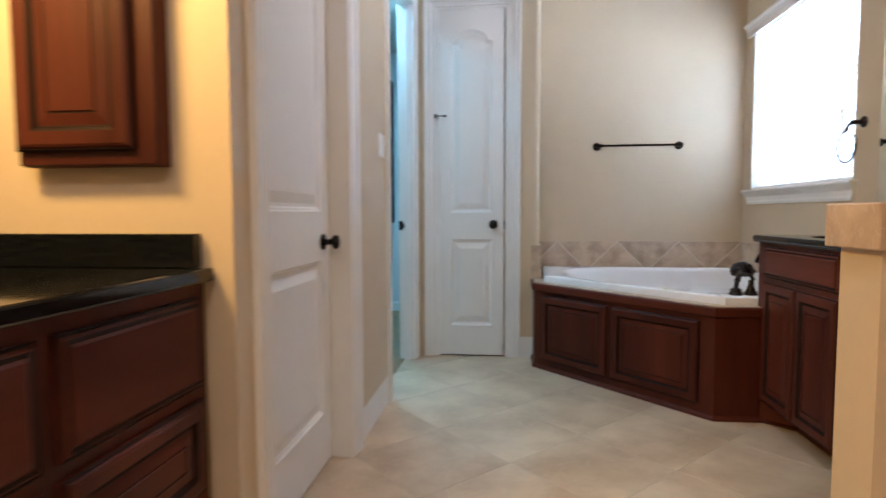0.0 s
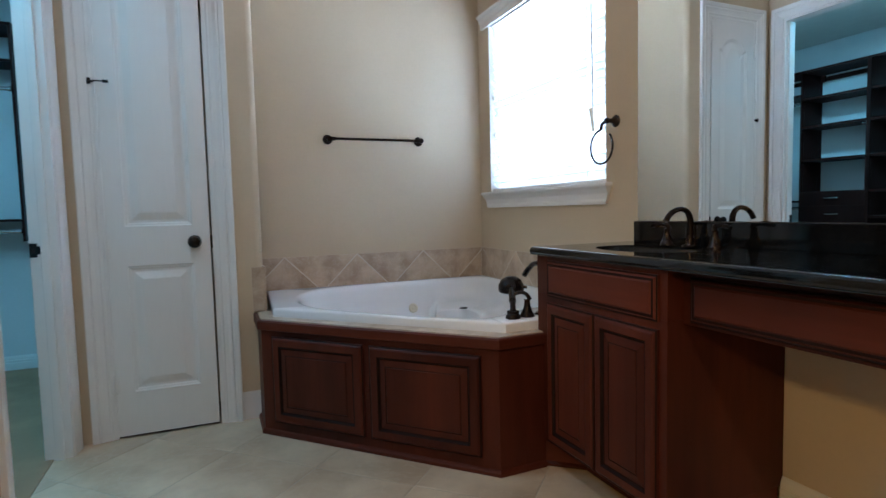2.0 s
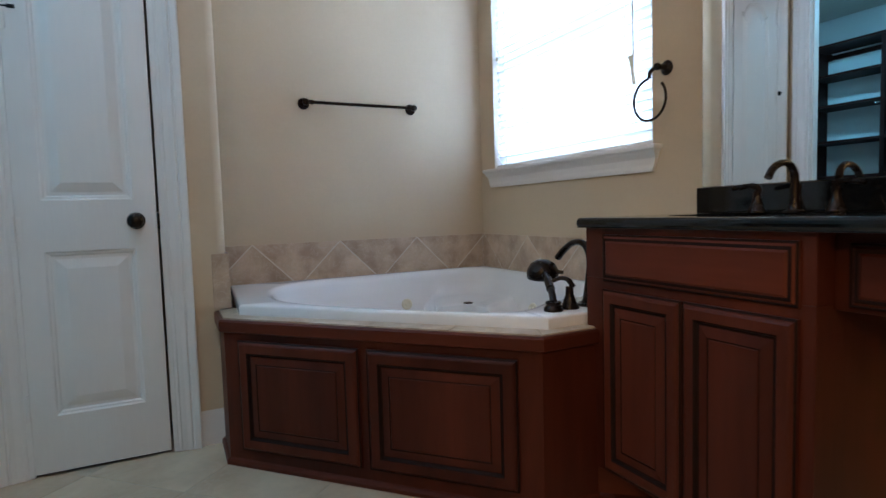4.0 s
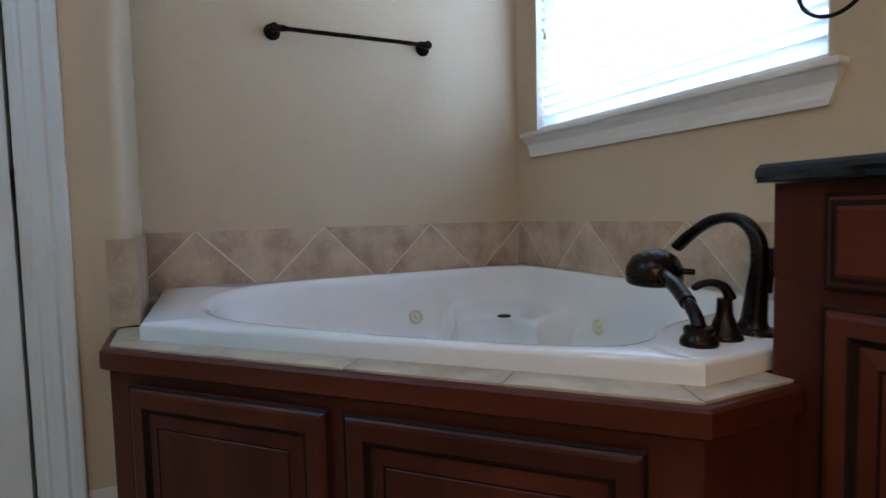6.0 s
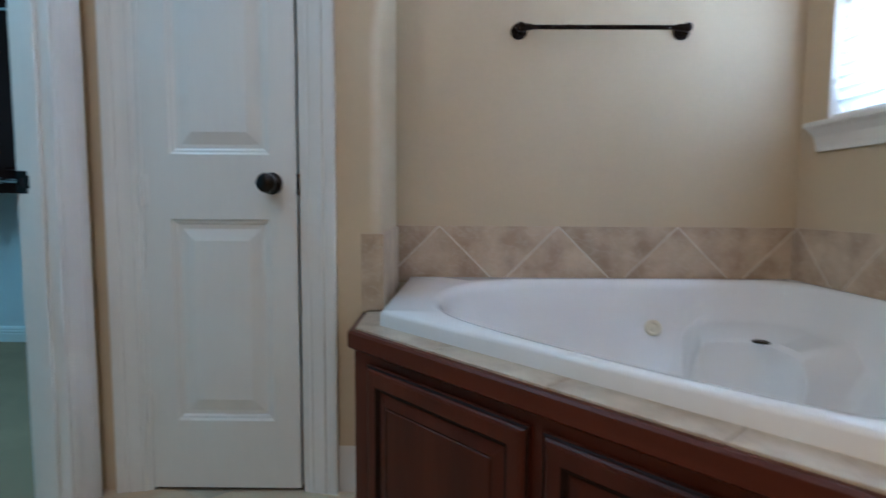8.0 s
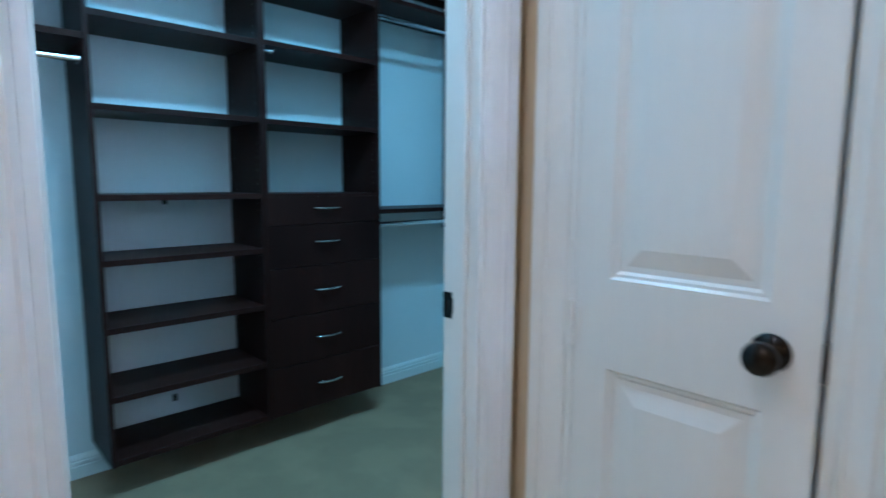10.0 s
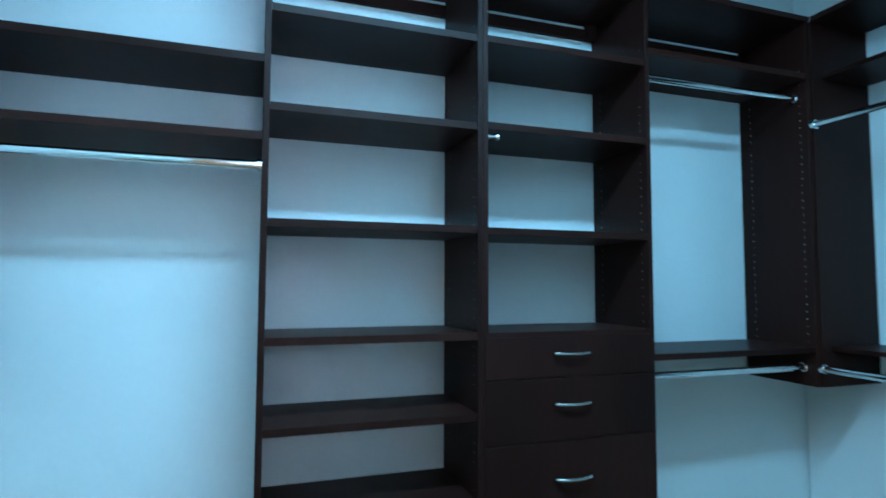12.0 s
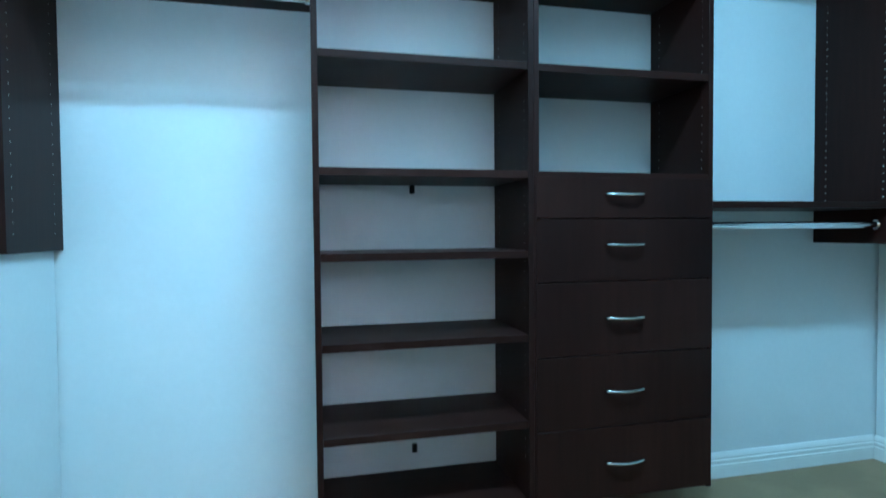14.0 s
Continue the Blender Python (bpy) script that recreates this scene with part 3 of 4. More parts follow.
for i in range(n_slats):
    z = lo + (hi - lo) * i / (n_slats - 1)
    if slat_mesh is None:
        bm = bmesh.new()
        rows = []
        for y in (y0 + 0.010, y1 - 0.010):
            top = [bm.verts.new((0.025 * c, y, 0.0028 * (1 - c * c) + 0.0014)) for c in (-1, -0.5, 0, 0.5, 1)]
            bot = [bm.verts.new((0.025 * c, y, 0.0028 * (1 - c * c) - 0.0014)) for c in (1, 0.5, 0, -0.5, -1)]
            rows.append(top + bot)
        for j in range(10):
            k = (j + 1) % 10
            bm.faces.new((rows[0][j], rows[0][k], rows[1][k], rows[1][j]))
        bm.faces.new(rows[0][::-1]), bm.faces.new(rows[1])
        first = part("slat", bm, SLAT, blind)
        slat_mesh = first.data
        ob = first
    else:
        ob = new("slat", slat_mesh)
        ob.parent = blind
    ob.matrix_local = pose(0, random.uniform(-0.002, 0.002), z, 0, 56 + random.uniform(-2.0, 2.0), 0)
part("bottom_rail", box(-0.025, 0.025, y0 + 0.010, y1 - 0.010, z0 + 0.004, z0 + 0.022, 0.003), TRIM, blind, "white bottom rail")
for y in (y0 + 0.16, y1 - 0.12):
    for dx in (-0.027, 0.027):
        part("ladder_cord", tube([(dx, y, z0 + 0.02), (dx, y, z1 - 0.05)], 0.0012, 6), WHITEP, blind, "thin ladder cord")
for y, l in ((y1 - 0.045, 0.60), (y1 - 0.060, 0.36)):
    part("lift_cord", tube([(-0.03, y, z1 - 0.05), (-0.031, y, z0 + l + 0.05)], 0.0012, 6), WHITEP, blind, "thin lift cord")
    part("tassel", lathe([(0, 0), (0.006, 0.0), (0.0075, 0.012), (0.004, 0.028), (0, 0.03)], 12, None, Matrix.Translation((-0.031, y, z0 + l + 0.02))), IVORY, blind, "small cord tassel", smooth=True)
part("tilt_wand", tube([(-0.032, y0 + 0.105, 1.50), (-0.032, y0 + 0.12, z1 - 0.06)], 0.004, 8), WHITEP, blind, "white tilt wand")
part("wand_tip", tube(curve([(-0.032, y0 + 0.103, 1.46), (-0.036, y0 + 0.106, 1.51), (-0.034, y0 + 0.115, 1.555), (-0.034, y0 + 0.118, 1.58)], 4), [0.008] * 7 + [0.010] * 3 + [0.013, 0.014, 0.012], 10), IVORY, blind, "worn wand tip", smooth=True)

# ---- towel bar and ring ----
bar = thing("towel_bar", "dark bronze towel bar on the tan wall", "towel bar", m=pose(0, YN, 1.552))
for x in (0.712, 1.327):
    m = Matrix.Translation((x, 0, 0)) @ Matrix.Rotation(radians(90), 4, "X")
    part("post", lathe([(0, 0), (0.030, 0), (0.031, 0.005), (0.026, 0.011), (0.016, 0.016), (0.0125, 0.030), (0.013, 0.046), (0.017, 0.056), (0.017, 0.068), (0.012, 0.074), (0, 0.076)], 24, None, m), BRONZE, bar, "round bronze wall post", smooth=True)
pts = [(0.712, -0.060, 0), (1.327, -0.060, 0)]
bm = tube(pts, 0.0085, 14)
for x, s in ((0.712, 1), (1.327, -1)):
    tube([(x, -0.060, 0), (x + s * 0.035, -0.060, 0), (x + s * 0.045, -0.060, 0)], [0.0125, 0.0125, 0.0088], 14, bm)
part("rod", bm, BRONZE, bar, smooth=True)

ring = thing("towel_ring", "dark bronze open towel ring beside the window", "towel ring", m=pose(XE, 3.040, 1.487))
part("post", lathe([(0, 0), (0.028, 0), (0.029, 0.005), (0.024, 0.011), (0.014, 0.016), (0.011, 0.032), (0.012, 0.048), (0.015, 0.054), (0.012, 0.062), (0, 0.064)], 24, None, Matrix.Rotation(radians(-90), 4, "Y")), BRONZE, ring, smooth=True)
part("arm", tube(curve([(-0.052, 0, 0.0), (-0.058, 0.006, -0.004), (-0.062, 0.018, -0.010), (-0.064, 0.027, -0.018), (-0.064, 0.030, -0.030), (-0.064, 0.030, -0.040)], 5), 0.0075, 12), BRONZE, ring, smooth=True)
c = Vector((-0.064, 0.030, -0.120))
part("ring", tube([c + Vector((0, 0.080 * math.sin(a), 0.080 * math.cos(a))) for a in [radians(5 + k * 6) for k in range(0, 52)]], 0.0052, 10), BRONZE, ring, "open bronze hoop", smooth=True)

# ---- corner tub with its deck and wood surround ----
DL, DR = Vector((0.203, 3.740)), Vector((1.038, 2.834))
tub_cab = thing("tub_surround", "cherry wood tub surround with two raised panels, dark glaze", "tub surround")
body = [(DL.x, YA - 0.002), (DL.x, DL.y), (DR.x, DR.y), (1.254, DR.y + 0.004), (1.254, VB[1] + 0.006), (1.10, 2.93), (0.30, 3.80), (0.26, YA - 0.002)]
part("carcass", prism(body, 0.0, 0.520), CHERRY, tub_cab)
edge = [(DL.x, YA - 0.002), (DL.x, DL.y), (DR.x, DR.y), (1.254, DR.y + 0.004)]
part("cap_moulding", sweep([(-0.012, 0.520), (0.010, 0.520), (0.018, 0.526), (0.018, 0.563), (0.012, 0.569), (-0.012, 0.569)], edge[::1]), CHERRY_H, tub_cab, "cherry cap strip under the tile ledge")
part("base_moulding", sweep([(0, 0), (0.014, 0), (0.014, 0.014), (0.008, 0.022), (0, 0.026)], edge), CHERRY_H, tub_cab, "cherry shoe moulding")


def wood_front(name, w, h, parent, m, frame=0.055, t=0.019, style="panel"):
    """A raised-panel wood front with dark glaze in its grooves. Local: x across, z up, front towards -y, back at y = 0."""
    if style == "panel":
        rings = [(0, 0.0, 0), (0, 0.010, 0), (0.004, 0.0135, 1), (0.0055, 0.012, 1), (0.010, 0.0165, 0), (0.016, t, 0), (frame - 0.010, t, 0), (frame - 0.006, t - 0.002, 1), (frame - 0.002, t - 0.008, 1), (frame + 0.003, t - 0.009, 1)]
        inner = [(frame + 0.003, t - 0.009, 0), (frame + 0.030, t - 0.003, 0), (frame + 0.031, t - 0.0045, 1), (frame + 0.034, t - 0.0045, 1), (frame + 0.036, t - 0.002, 0)]
    else:
        rings = [(0, 0.0, 0), (0, 0.008, 0), (0.004, 0.011, 1), (0.006, 0.0095, 1), (0.012, 0.0145, 0), (0.018, 0.0155, 1), (0.020, 0.0150, 1), (0.026, t, 0)]
        inner = None
    group = thing(name, "", "") if parent is None else None

    def rect(bm, d, y):
        return [bm.verts.new((x, -y, z)) for x, z in ((d, d), (w - d, d), (w - d, h - d), (d, h - d))]

    def build(loops, cap):
        bm = bmesh.new()
        prev = None
        for d, y, k in loops:
            cur = rect(bm, d, y)
            if prev:
                for i in range(4):
                    f = bm.faces.new((prev[i], prev[(i + 1) % 4], cur[(i + 1) % 4], cur[i]))
                    f.material_index = k
            else:
                bm.faces.new(cur[::-1])
            prev = cur
        if cap:
            bm.faces.new(prev)
        return bm
    ob = part(name, build(rings, inner is None), [CHERRY if style == "panel" else CHERRY_H, GLAZE], parent, m=m)
    if inner:
        bm = build(inner, True)
        part("panel", bm, [CHERRY, GLAZE], ob, "raised cherry panel", m=Matrix())
    return ob


ang = math.atan2(DR.y - DL.y, DR.x - DL.x)
front = Matrix.Translation((DL.x, DL.y, 0)) @ Matrix.Rotation(ang, 4, "Z")
wood_front("panel_door", 0.520, 0.425, tub_cab, front @ pose(0.072, -0.0005, 0.068))
wood_front("panel_door", 0.530, 0.425, tub_cab, front @ pose(0.625, -0.0005, 0.068))

deck = thing("tub_deck", "cream travertine ledge in front of the tub", "tile ledge")
nrm = Vector((-(DR - DL).y, (DR - DL).x)).normalized()
part("mortar_bed", prism([(DL.x + 0.004, YA - 0.004), (DL.x + 0.004, DL.y + 0.002), (DR.x, DR.y + 0.005), (1.252, DR.y + 0.009), (1.252, 2.93), (1.10, 2.97), (0.33, 3.83), (0.33, YA - 0.004)], 0.5205, 0.5715), GROUT, deck)
L = (DR - DL).length
cuts = [0.0, 0.30, 0.62, 0.93, L]
dirn = (DR - DL).normalized()
for i, (a, b) in enumerate(zip(cuts, cuts[1:])):
    a2, b2 = a + 0.0015, b - 0.0015
    o0, o1 = DL + dirn * a2, DL + dirn * b2
    k0, k1 = o0 + nrm * 0.15, o1 + nrm * 0.15
    if i == 0:
        o0, k0 = DL + Vector((0.002, 0.004)), DL + Vector((0.16, 0.075))
    if i == 3:
        o1, k1 = DR + Vector((-0.001, 0.002)), DR + Vector((0.06, 0.14))
    part("tile", prism([tuple(o0), tuple(o1), tuple(k1), tuple(k0)], 0.562, 0.574, 0.0015), DECK_TILE, deck)
part("tile", prism([(DL.x + 0.002, DL.y + 0.007), (DL.x + 0.158, DL.y + 0.078), (0.34, YA - 0.006), (DL.x + 0.002, YA - 0.006)], 0.562, 0.574, 0.0015), DECK_TILE, deck)
part("tile", prism([(DR.x + 0.003, DR.y + 0.003), (1.251, DR.y + 0.006), (1.251, 2.96), (DR.x + 0.063, 2.966)], 0.562, 0.574, 0.0015), DECK_TILE, deck)

tub = thing("corner_bathtub", "white acrylic corner jetted bathtub with moulded seat", "bathtub")
OUT = [(0.298, YN - 0.014), (XE - 0.014, YN - 0.014), (XE - 0.014, VB[1] + 0.012), (1.262, VB[1] + 0.016), (1.100, 2.884), (0.266, 3.770)]
INN = [(0.41, 3.80), (0.45, 4.18), (0.62, 4.37), (1.00, 4.40), (1.45, 4.405), (1.745, 4.40), (1.752, 4.10), (1.745, 3.60), (1.70, 3.30), (1.50, 3.17), (1.28, 3.15), (1.12, 3.03), (0.98, 3.09), (0.62, 3.49)]
C = Vector((1.13, 3.74))


def ray_out(poly, a):
    d = Vector((math.cos(a), math.sin(a)))
    best = 9.0
    for p, q in zip(poly, poly[1:] + poly[:1]):
        p, q = Vector(p) - C, Vector(q) - C
        e = q - p
        den = d.x * e.y - d.y * e.x
        if abs(den) < 1e-9:
            continue
        t = (p.x * e.y - p.y * e.x) / den
        s = (p.x * d.y - p.y * d.x) / den
        if t > 0 and -1e-6 <= s <= 1 + 1e-6:
            best = min(best, t)
    return best


soft = INN
for _ in range(3):
    soft = [pt for p, q in zip(soft, soft[1:] + soft[:1]) for pt in ((0.75 * p[0] + 0.25 * q[0], 0.75 * p[1] + 0.25 * q[1]), (0.25 * p[0] + 0.75 * q[0], 0.25 * p[1] + 0.75 * q[1]))]
angles = sorted({round(2 * math.pi * i / 144 - math.pi, 5) for i in range(144)} | {round(math.atan2(p[1] - C.y, p[0] - C.x), 5) for p in OUT})
RIM = 0.614
bm = bmesh.new()
cols = []
for a in angles:
    ro, ri = ray_out(OUT, a), ray_out(soft, a)
    off = abs((a - math.atan2(1, 0.97) + math.pi) % (2 * math.pi) - math.pi)
    seat = 1 / (1 + math.exp((off - 0.43) / 0.022))
    col = [(ro, 0.574), (ro, RIM - 0.010), (ro - 0.003, RIM - 0.004), (ro - 0.010, RIM), (ri + min(0.030, (ro - ri) * 0.5), RIM), (ri + min(0.012, (ro - ri) * 0.25), RIM - 0.003), (ri, RIM - 0.014), (ri - 0.008, RIM - 0.035)]
    plain = [(ri - 0.030, 0.50), (ri - 0.052, 0.40), (ri * 0.90 - 0.06, 0.30), (ri * 0.84 - 0.07, 0.22), (ri * 0.76 - 0.08, 0.175), (ri * 0.5, 0.16), (ri * 0.2, 0.155)]
    seated = [(ri - 0.030, 0.53), (ri - 0.060, 0.487), (ri - 0.110, 0.470), (ri * 0.60, 0.462), (ri * 0.575, 0.448), (ri * 0.52, 0.22), (ri * 0.2, 0.155)]
    for (r1, h1), (r2, h2) in zip(plain, seated):
        col.append((r1 * (1 - seat) + r2 * seat, h1 * (1 - seat) + h2 * seat))
    d = Vector((math.cos(a), math.sin(a)))
    cols.append([bm.verts.new((C.x + d.x * r, C.y + d.y * r, z)) for r, z in col])
mid = bm.verts.new((C.x, C.y, 0.154))
for p, q in zip(cols, cols[1:] + cols[:1]):
    for i in range(len(p) - 1):
        bm.faces.new((p[i], q[i], q[i + 1], p[i + 1]))
    bm.faces.new((p[-1], q[-1], mid))
part("shell", bm, ACRYLIC, tub, smooth=True)


def tub_wall(a, depth):
    """A place on the basin wall at bearing a."""
    r = ray_out(soft, a)
    d = Vector((math.cos(a), math.sin(a)))
    return C + d * (r - depth), d


for a in (radians(82), radians(8), radians(150), radians(-60)):
    p, d = tub_wall(a, 0.046)
    m = Matrix.Translation((p.x, p.y, 0.44)) @ Matrix.Rotation(math.atan2(-d.y, -d.x), 4, "Z") @ Matrix.Rotation(radians(78), 4, "Y")
    jet = part("jet", lathe([(0, -0.01), (0.030, -0.01), (0.031, 0.004), (0.028, 0.008), (0.020, 0.009), (0.018, 0.003), (0.009, 0.003), (0.008, 0.008), (0, 0.009)], 24, None, m), IVORY, tub, "ivory whirlpool jet", smooth=True)
m = Matrix.Translation((1.44, 4.04, 0.466))
part("suction_cover", lathe([(0, 0.001), (0.026, 0.001), (0.027, 0.004), (0.02, 0.007), (0, 0.008)], 20, None, m), BLACKM, tub, "dark oval drain cover", smooth=True)


def flared_base(x, y, z, h, r0, r1, m=Matrix()):
    return lathe([(0, 0), (r0, 0), (r0 * 1.02, 0.004), (r0 * 0.92, 0.010), (r0 * 0.72, h * 0.30), (r1 * 1.12, h * 0.62), (r1, h * 0.9), (r1 * 1.05, h), (0, h)], 24, None, Matrix.Translation((x, y, z)) @ m)


filler = thing("tub_filler", "oil-rubbed bronze high-arc roman tub spout", "faucet", m=pose(1.350, 2.982, RIM, 0, 0, 84) @ Matrix.Diagonal((1.05, 0.86, 0.800, 1)))
part("body", tube(curve([(0, 0, 0), (0, 0, 0.02), (-0.006, 0, 0.09), (-0.012, 0, 0.17), (-0.004, 0, 0.232), (0.035, 0, 0.272), (0.095, 0, 0.268), (0.150, 0, 0.232), (0.192, 0, 0.192)], 6), [0.050, 0.049, 0.046, 0.041, 0.036, 0.031, 0.027] + [0.0245 - 0.0007 * k for k in range(12)] + [0.0166 - 0.0002 * k for k in range(12)] + [0.0142] * 12 + [0.0150] * 6, 20), BRONZE, filler, smooth=True)
part("foot", lathe([(0, 0), (0.046, 0), (0.047, 0.004), (0.043, 0.010), (0, 0.012)], 28), BRONZE, filler, smooth=True)
part("diverter", tube([(-0.034, 0.0, 0.10), (-0.037, 0, 0.165), (-0.038, 0, 0.178), (-0.040, 0, 0.205)], [0.004, 0.004, 0.0095, 0.012], 12), BRONZE, filler, "small diverter pull", smooth=True)


def lever_handle(name, m, label):
    th = thing(name, label, "tap", m=m)
    part("base", flared_base(0, 0, 0, 0.075, 0.032, 0.013), BRONZE, th, smooth=True)
    part("lever", tube(curve([(0.012, 0, 0.074), (0, 0, 0.094), (-0.018, 0, 0.104), (-0.040, 0, 0.103), (-0.058, 0, 0.094)], 5), [0.013, 0.013, 0.013, 0.0125, 0.0125, 0.012, 0.012, 0.0115, 0.011, 0.011, 0.0105, 0.0105, 0.010, 0.010, 0.010, 0.0098, 0.0096, 0.0094, 0.009, 0.0085, 0.006], 14, flat=0.75), BRONZE, th, smooth=True)
    return th


lever_handle("lever_tap", pose(1.256, 2.972, RIM, 0, 0, -25), "bronze lever tap on the tub rim")
lever_handle("lever_tap", pose(1.545, 2.990, RIM, 0, 0, 150), "bronze lever tap beside the tub spout")
shower = thing("hand_shower", "bronze hand shower leaning in its holder on the tub rim", "hand shower", m=pose(1.180, 2.963, RIM, 0, 0, 62))
part("holder", lathe([(0, 0), (0.032, 0), (0.033, 0.005), (0.031, 0.012), (0.025, 0.020), (0.027, 0.027), (0.026, 0.032), (0.018, 0.034), (0, 0.034)], 26), BRONZE, shower, smooth=True)
part("elbow", tube(curve([(0, 0, 0.030), (0.012, 0, 0.046), (0.034, 0, 0.060), (0.052, 0, 0.068)], 5), 0.0125, 16), BRONZE, shower, smooth=True)
part("wand", tube(curve([(0.050, 0, 0.067), (0.066, 0, 0.073), (0.110, 0, 0.089), (0.155, 0, 0.100), (0.205, 0, 0.111)], 5), [0.0155] * 4 + [0.0138] + [0.0150] * 4 + [0.0155] * 4 + [0.0135] * 4 + [0.0115] * 4, 16), BRONZE, shower, smooth=True)
m = Matrix.Translation((0.236, 0, 0.110)) @ Matrix.Rotation(radians(-4), 4, "Y") @ Matrix.Scale(1.16, 4)
part("head", lathe([(0, 0.038), (0.020, 0.036), (0.040, 0.024), (0.051, 0.004), (0.052, -0.012), (0.050, -0.0125), (0.050, -0.015), (0.052, -0.016), (0.050, -0.024), (0.046, -0.027), (0, -0.028)], 28, None, m), BRONZE, shower, smooth=True)
part("button", tube([(0.205, -0.048, 0.108), (0.200, -0.072, 0.106)], 0.007, 10), BRONZE, shower)

# ---- vanity with sink ----
van = thing("sink_cabinet", "cherry wood sink cabinet with two doors, dark glaze", "vanity cabinet")
XV = 1.250
bm = box(XV, XE - 0.001, VB[0], VB[1], 0.115, 0.735, 0.002)
for a0, a1, b0, b1 in ((XV, XV + 0.02, VB[0], VB[1]), (XE - 0.016, XE - 0.001, VB[0], VB[1]), (XV + 0.02, XE - 0.016, VB[0], VB[0] + 0.018), (XV + 0.02, XE - 0.016, VB[1] - 0.018, VB[1])):
    part("side_rail", box(a0, a1, b0, b1, 0.7355, 0.892), CHERRY, van)
part("carcass", bm, CHERRY, van)
part("toe_kick", prism([(1.250, 2.856), (1.390, 2.733), (1.390, VB[0] + 0.004), (XE - 0.05, VB[0] + 0.004), (XE - 0.05, 2.856)], 0.0, 0.1145), CHERRY_H, van)
part("shoe_moulding", sweep([(0, 0), (0.010, 0), (0.010, 0.010), (0, 0.018)], [(1.250, 2.856), (1.390, 2.733), (1.390, VB[0] + 0.004)]), CHERRY_H, van)


def on_face(y_left, z, dx=0.0):
    """Pose of a front on the cabinet face, its left edge (as one looks at it) at y_left."""
    return Matrix.Translation((XV - 0.0005 + dx, y_left, z)) @ Matrix.Rotation(radians(-90), 4, "Z")


wood_front("drawer_front", 0.600, 0.145, van, on_face(2.792, 0.728), style="drawer")
wood_front("door", 0.296, 0.575, van, on_face(2.792, 0.128), frame=0.050)
wood_front("door", 0.300, 0.575, van, on_face(2.492, 0.128), frame=0.050)

knee = thing("vanity_apron", "cherry wood apron drawer over an open knee space", "vanity apron")
part("rail", box(XV + 0.062, XV + 0.085, 1.060, VB[0] - 0.001, 0.722, 0.892, 0.002), CHERRY_H, knee)
wood_front("drawer_front", 1.02, 0.135, knee, on_face(2.125, 0.733, 0.0615), style="drawer")
part("bottom_panel", box(XV + 0.0855, XE - 0.002, 1.060, VB[0] - 0.001, 0.723, 0.740), CHERRY_H, knee)

top = thing("granite_countertop", "polished black granite counter with backsplash", "countertop")
ctr_pts = [(1.225, VB[1] + 0.018), (1.225, 1.066), (XE - 0.001, 1.066), (XE - 0.001, VB[1] + 0.018)]
SINK = Vector((1.490, 2.500))
bm = bmesh.new()
SA, SB = 0.165, 0.215
rim_in = [(SINK.x + SA * math.cos(t), SINK.y + SB * math.sin(t)) for t in [2 * math.pi * k / 48 for k in range(48)]]
for z, flip in ((0.925, 0), (0.893, 1)):
    e = []
    for loop in (ctr_pts if flip else [(ctr_pts[0][0] + 0.014, ctr_pts[0][1] - 0.014), (ctr_pts[1][0] + 0.014, ctr_pts[1][1]), ctr_pts[2], (ctr_pts[3][0], ctr_pts[3][1] - 0.014)], rim_in):
        vs = [bm.verts.new((x, y, z)) for x, y in loop]
        e += [bm.edges.new((vs[i], vs[(i + 1) % len(vs)])) for i in range(len(vs))]
        if len(loop) > 10:
            ring_vs = vs
        else:
            outer = vs
    bmesh.ops.triangle_fill(bm, use_beauty=True, use_dissolve=False, edges=e)
    if not flip:
        top_ring, top_outer = ring_vs, outer
for i in range(48):
    bm.faces.new((top_ring[i], top_ring[(i + 1) % 48], ring_vs[(i + 1) % 48], ring_vs[i]))
# eased edge
steps = [top_outer]
for off, z in ((0.006, 0.9235), (0.002, 0.918), (0.0, 0.910), (0.0, 0.903), (0.003, 0.896)):
    steps.append([bm.verts.new(v) for v in ((1.225 + off, VB[1] + 0.018 - off, z), (1.225 + off, 1.066, z), (XE - 0.001, 1.066, z), (XE - 0.001, VB[1] + 0.018 - off, z))])
steps.append(outer)
for p, q in zip(steps, steps[1:]):
    for i in range(4):
        bm.faces.new((p[i], p[(i + 1) % 4], q[(i + 1) % 4], q[i]))
part("slab", bm, GRANITE, top)
part("backsplash", box(XE - 0.052, XE - 0.002, 1.062, VB[1] - 0.012, 0.9255, 1.015, 0.002), GRANITE, top, "black granite backsplash")
basin = thing("sink_basin", "white undermount oval sink basin", "sink")
bm = bmesh.new()
prev = None
for k, (s, z) in enumerate(((1.06, 0.8925), (1.0, 0.8915), (0.985, 0.885), (0.95, 0.85), (0.85, 0.80), (0.65, 0.765), (0.35, 0.752), (0.10, 0.750))):
    cur = [bm.verts.new((SINK.x + SA * s * math.cos(t), SINK.y + SB * s * math.sin(t), z)) for t in [2 * math.pi * q / 40 for q in range(40)]]
    if prev:
        for i in range(40):
            bm.faces.new((prev[i], prev[(i + 1) % 40], cur[(i + 1) % 40], cur[i]))
    prev = cur
bm.faces.new(prev)
part("bowl", bm, PORC, basin, smooth=True)
part("drain", lathe([(0, 0), (0.024, 0), (0.025, 0.003), (0.018, 0.005), (0, 0.004)], 20, None, Matrix.Translation((SINK.x, SINK.y, 0.7505))), BRONZE, basin, smooth=True)

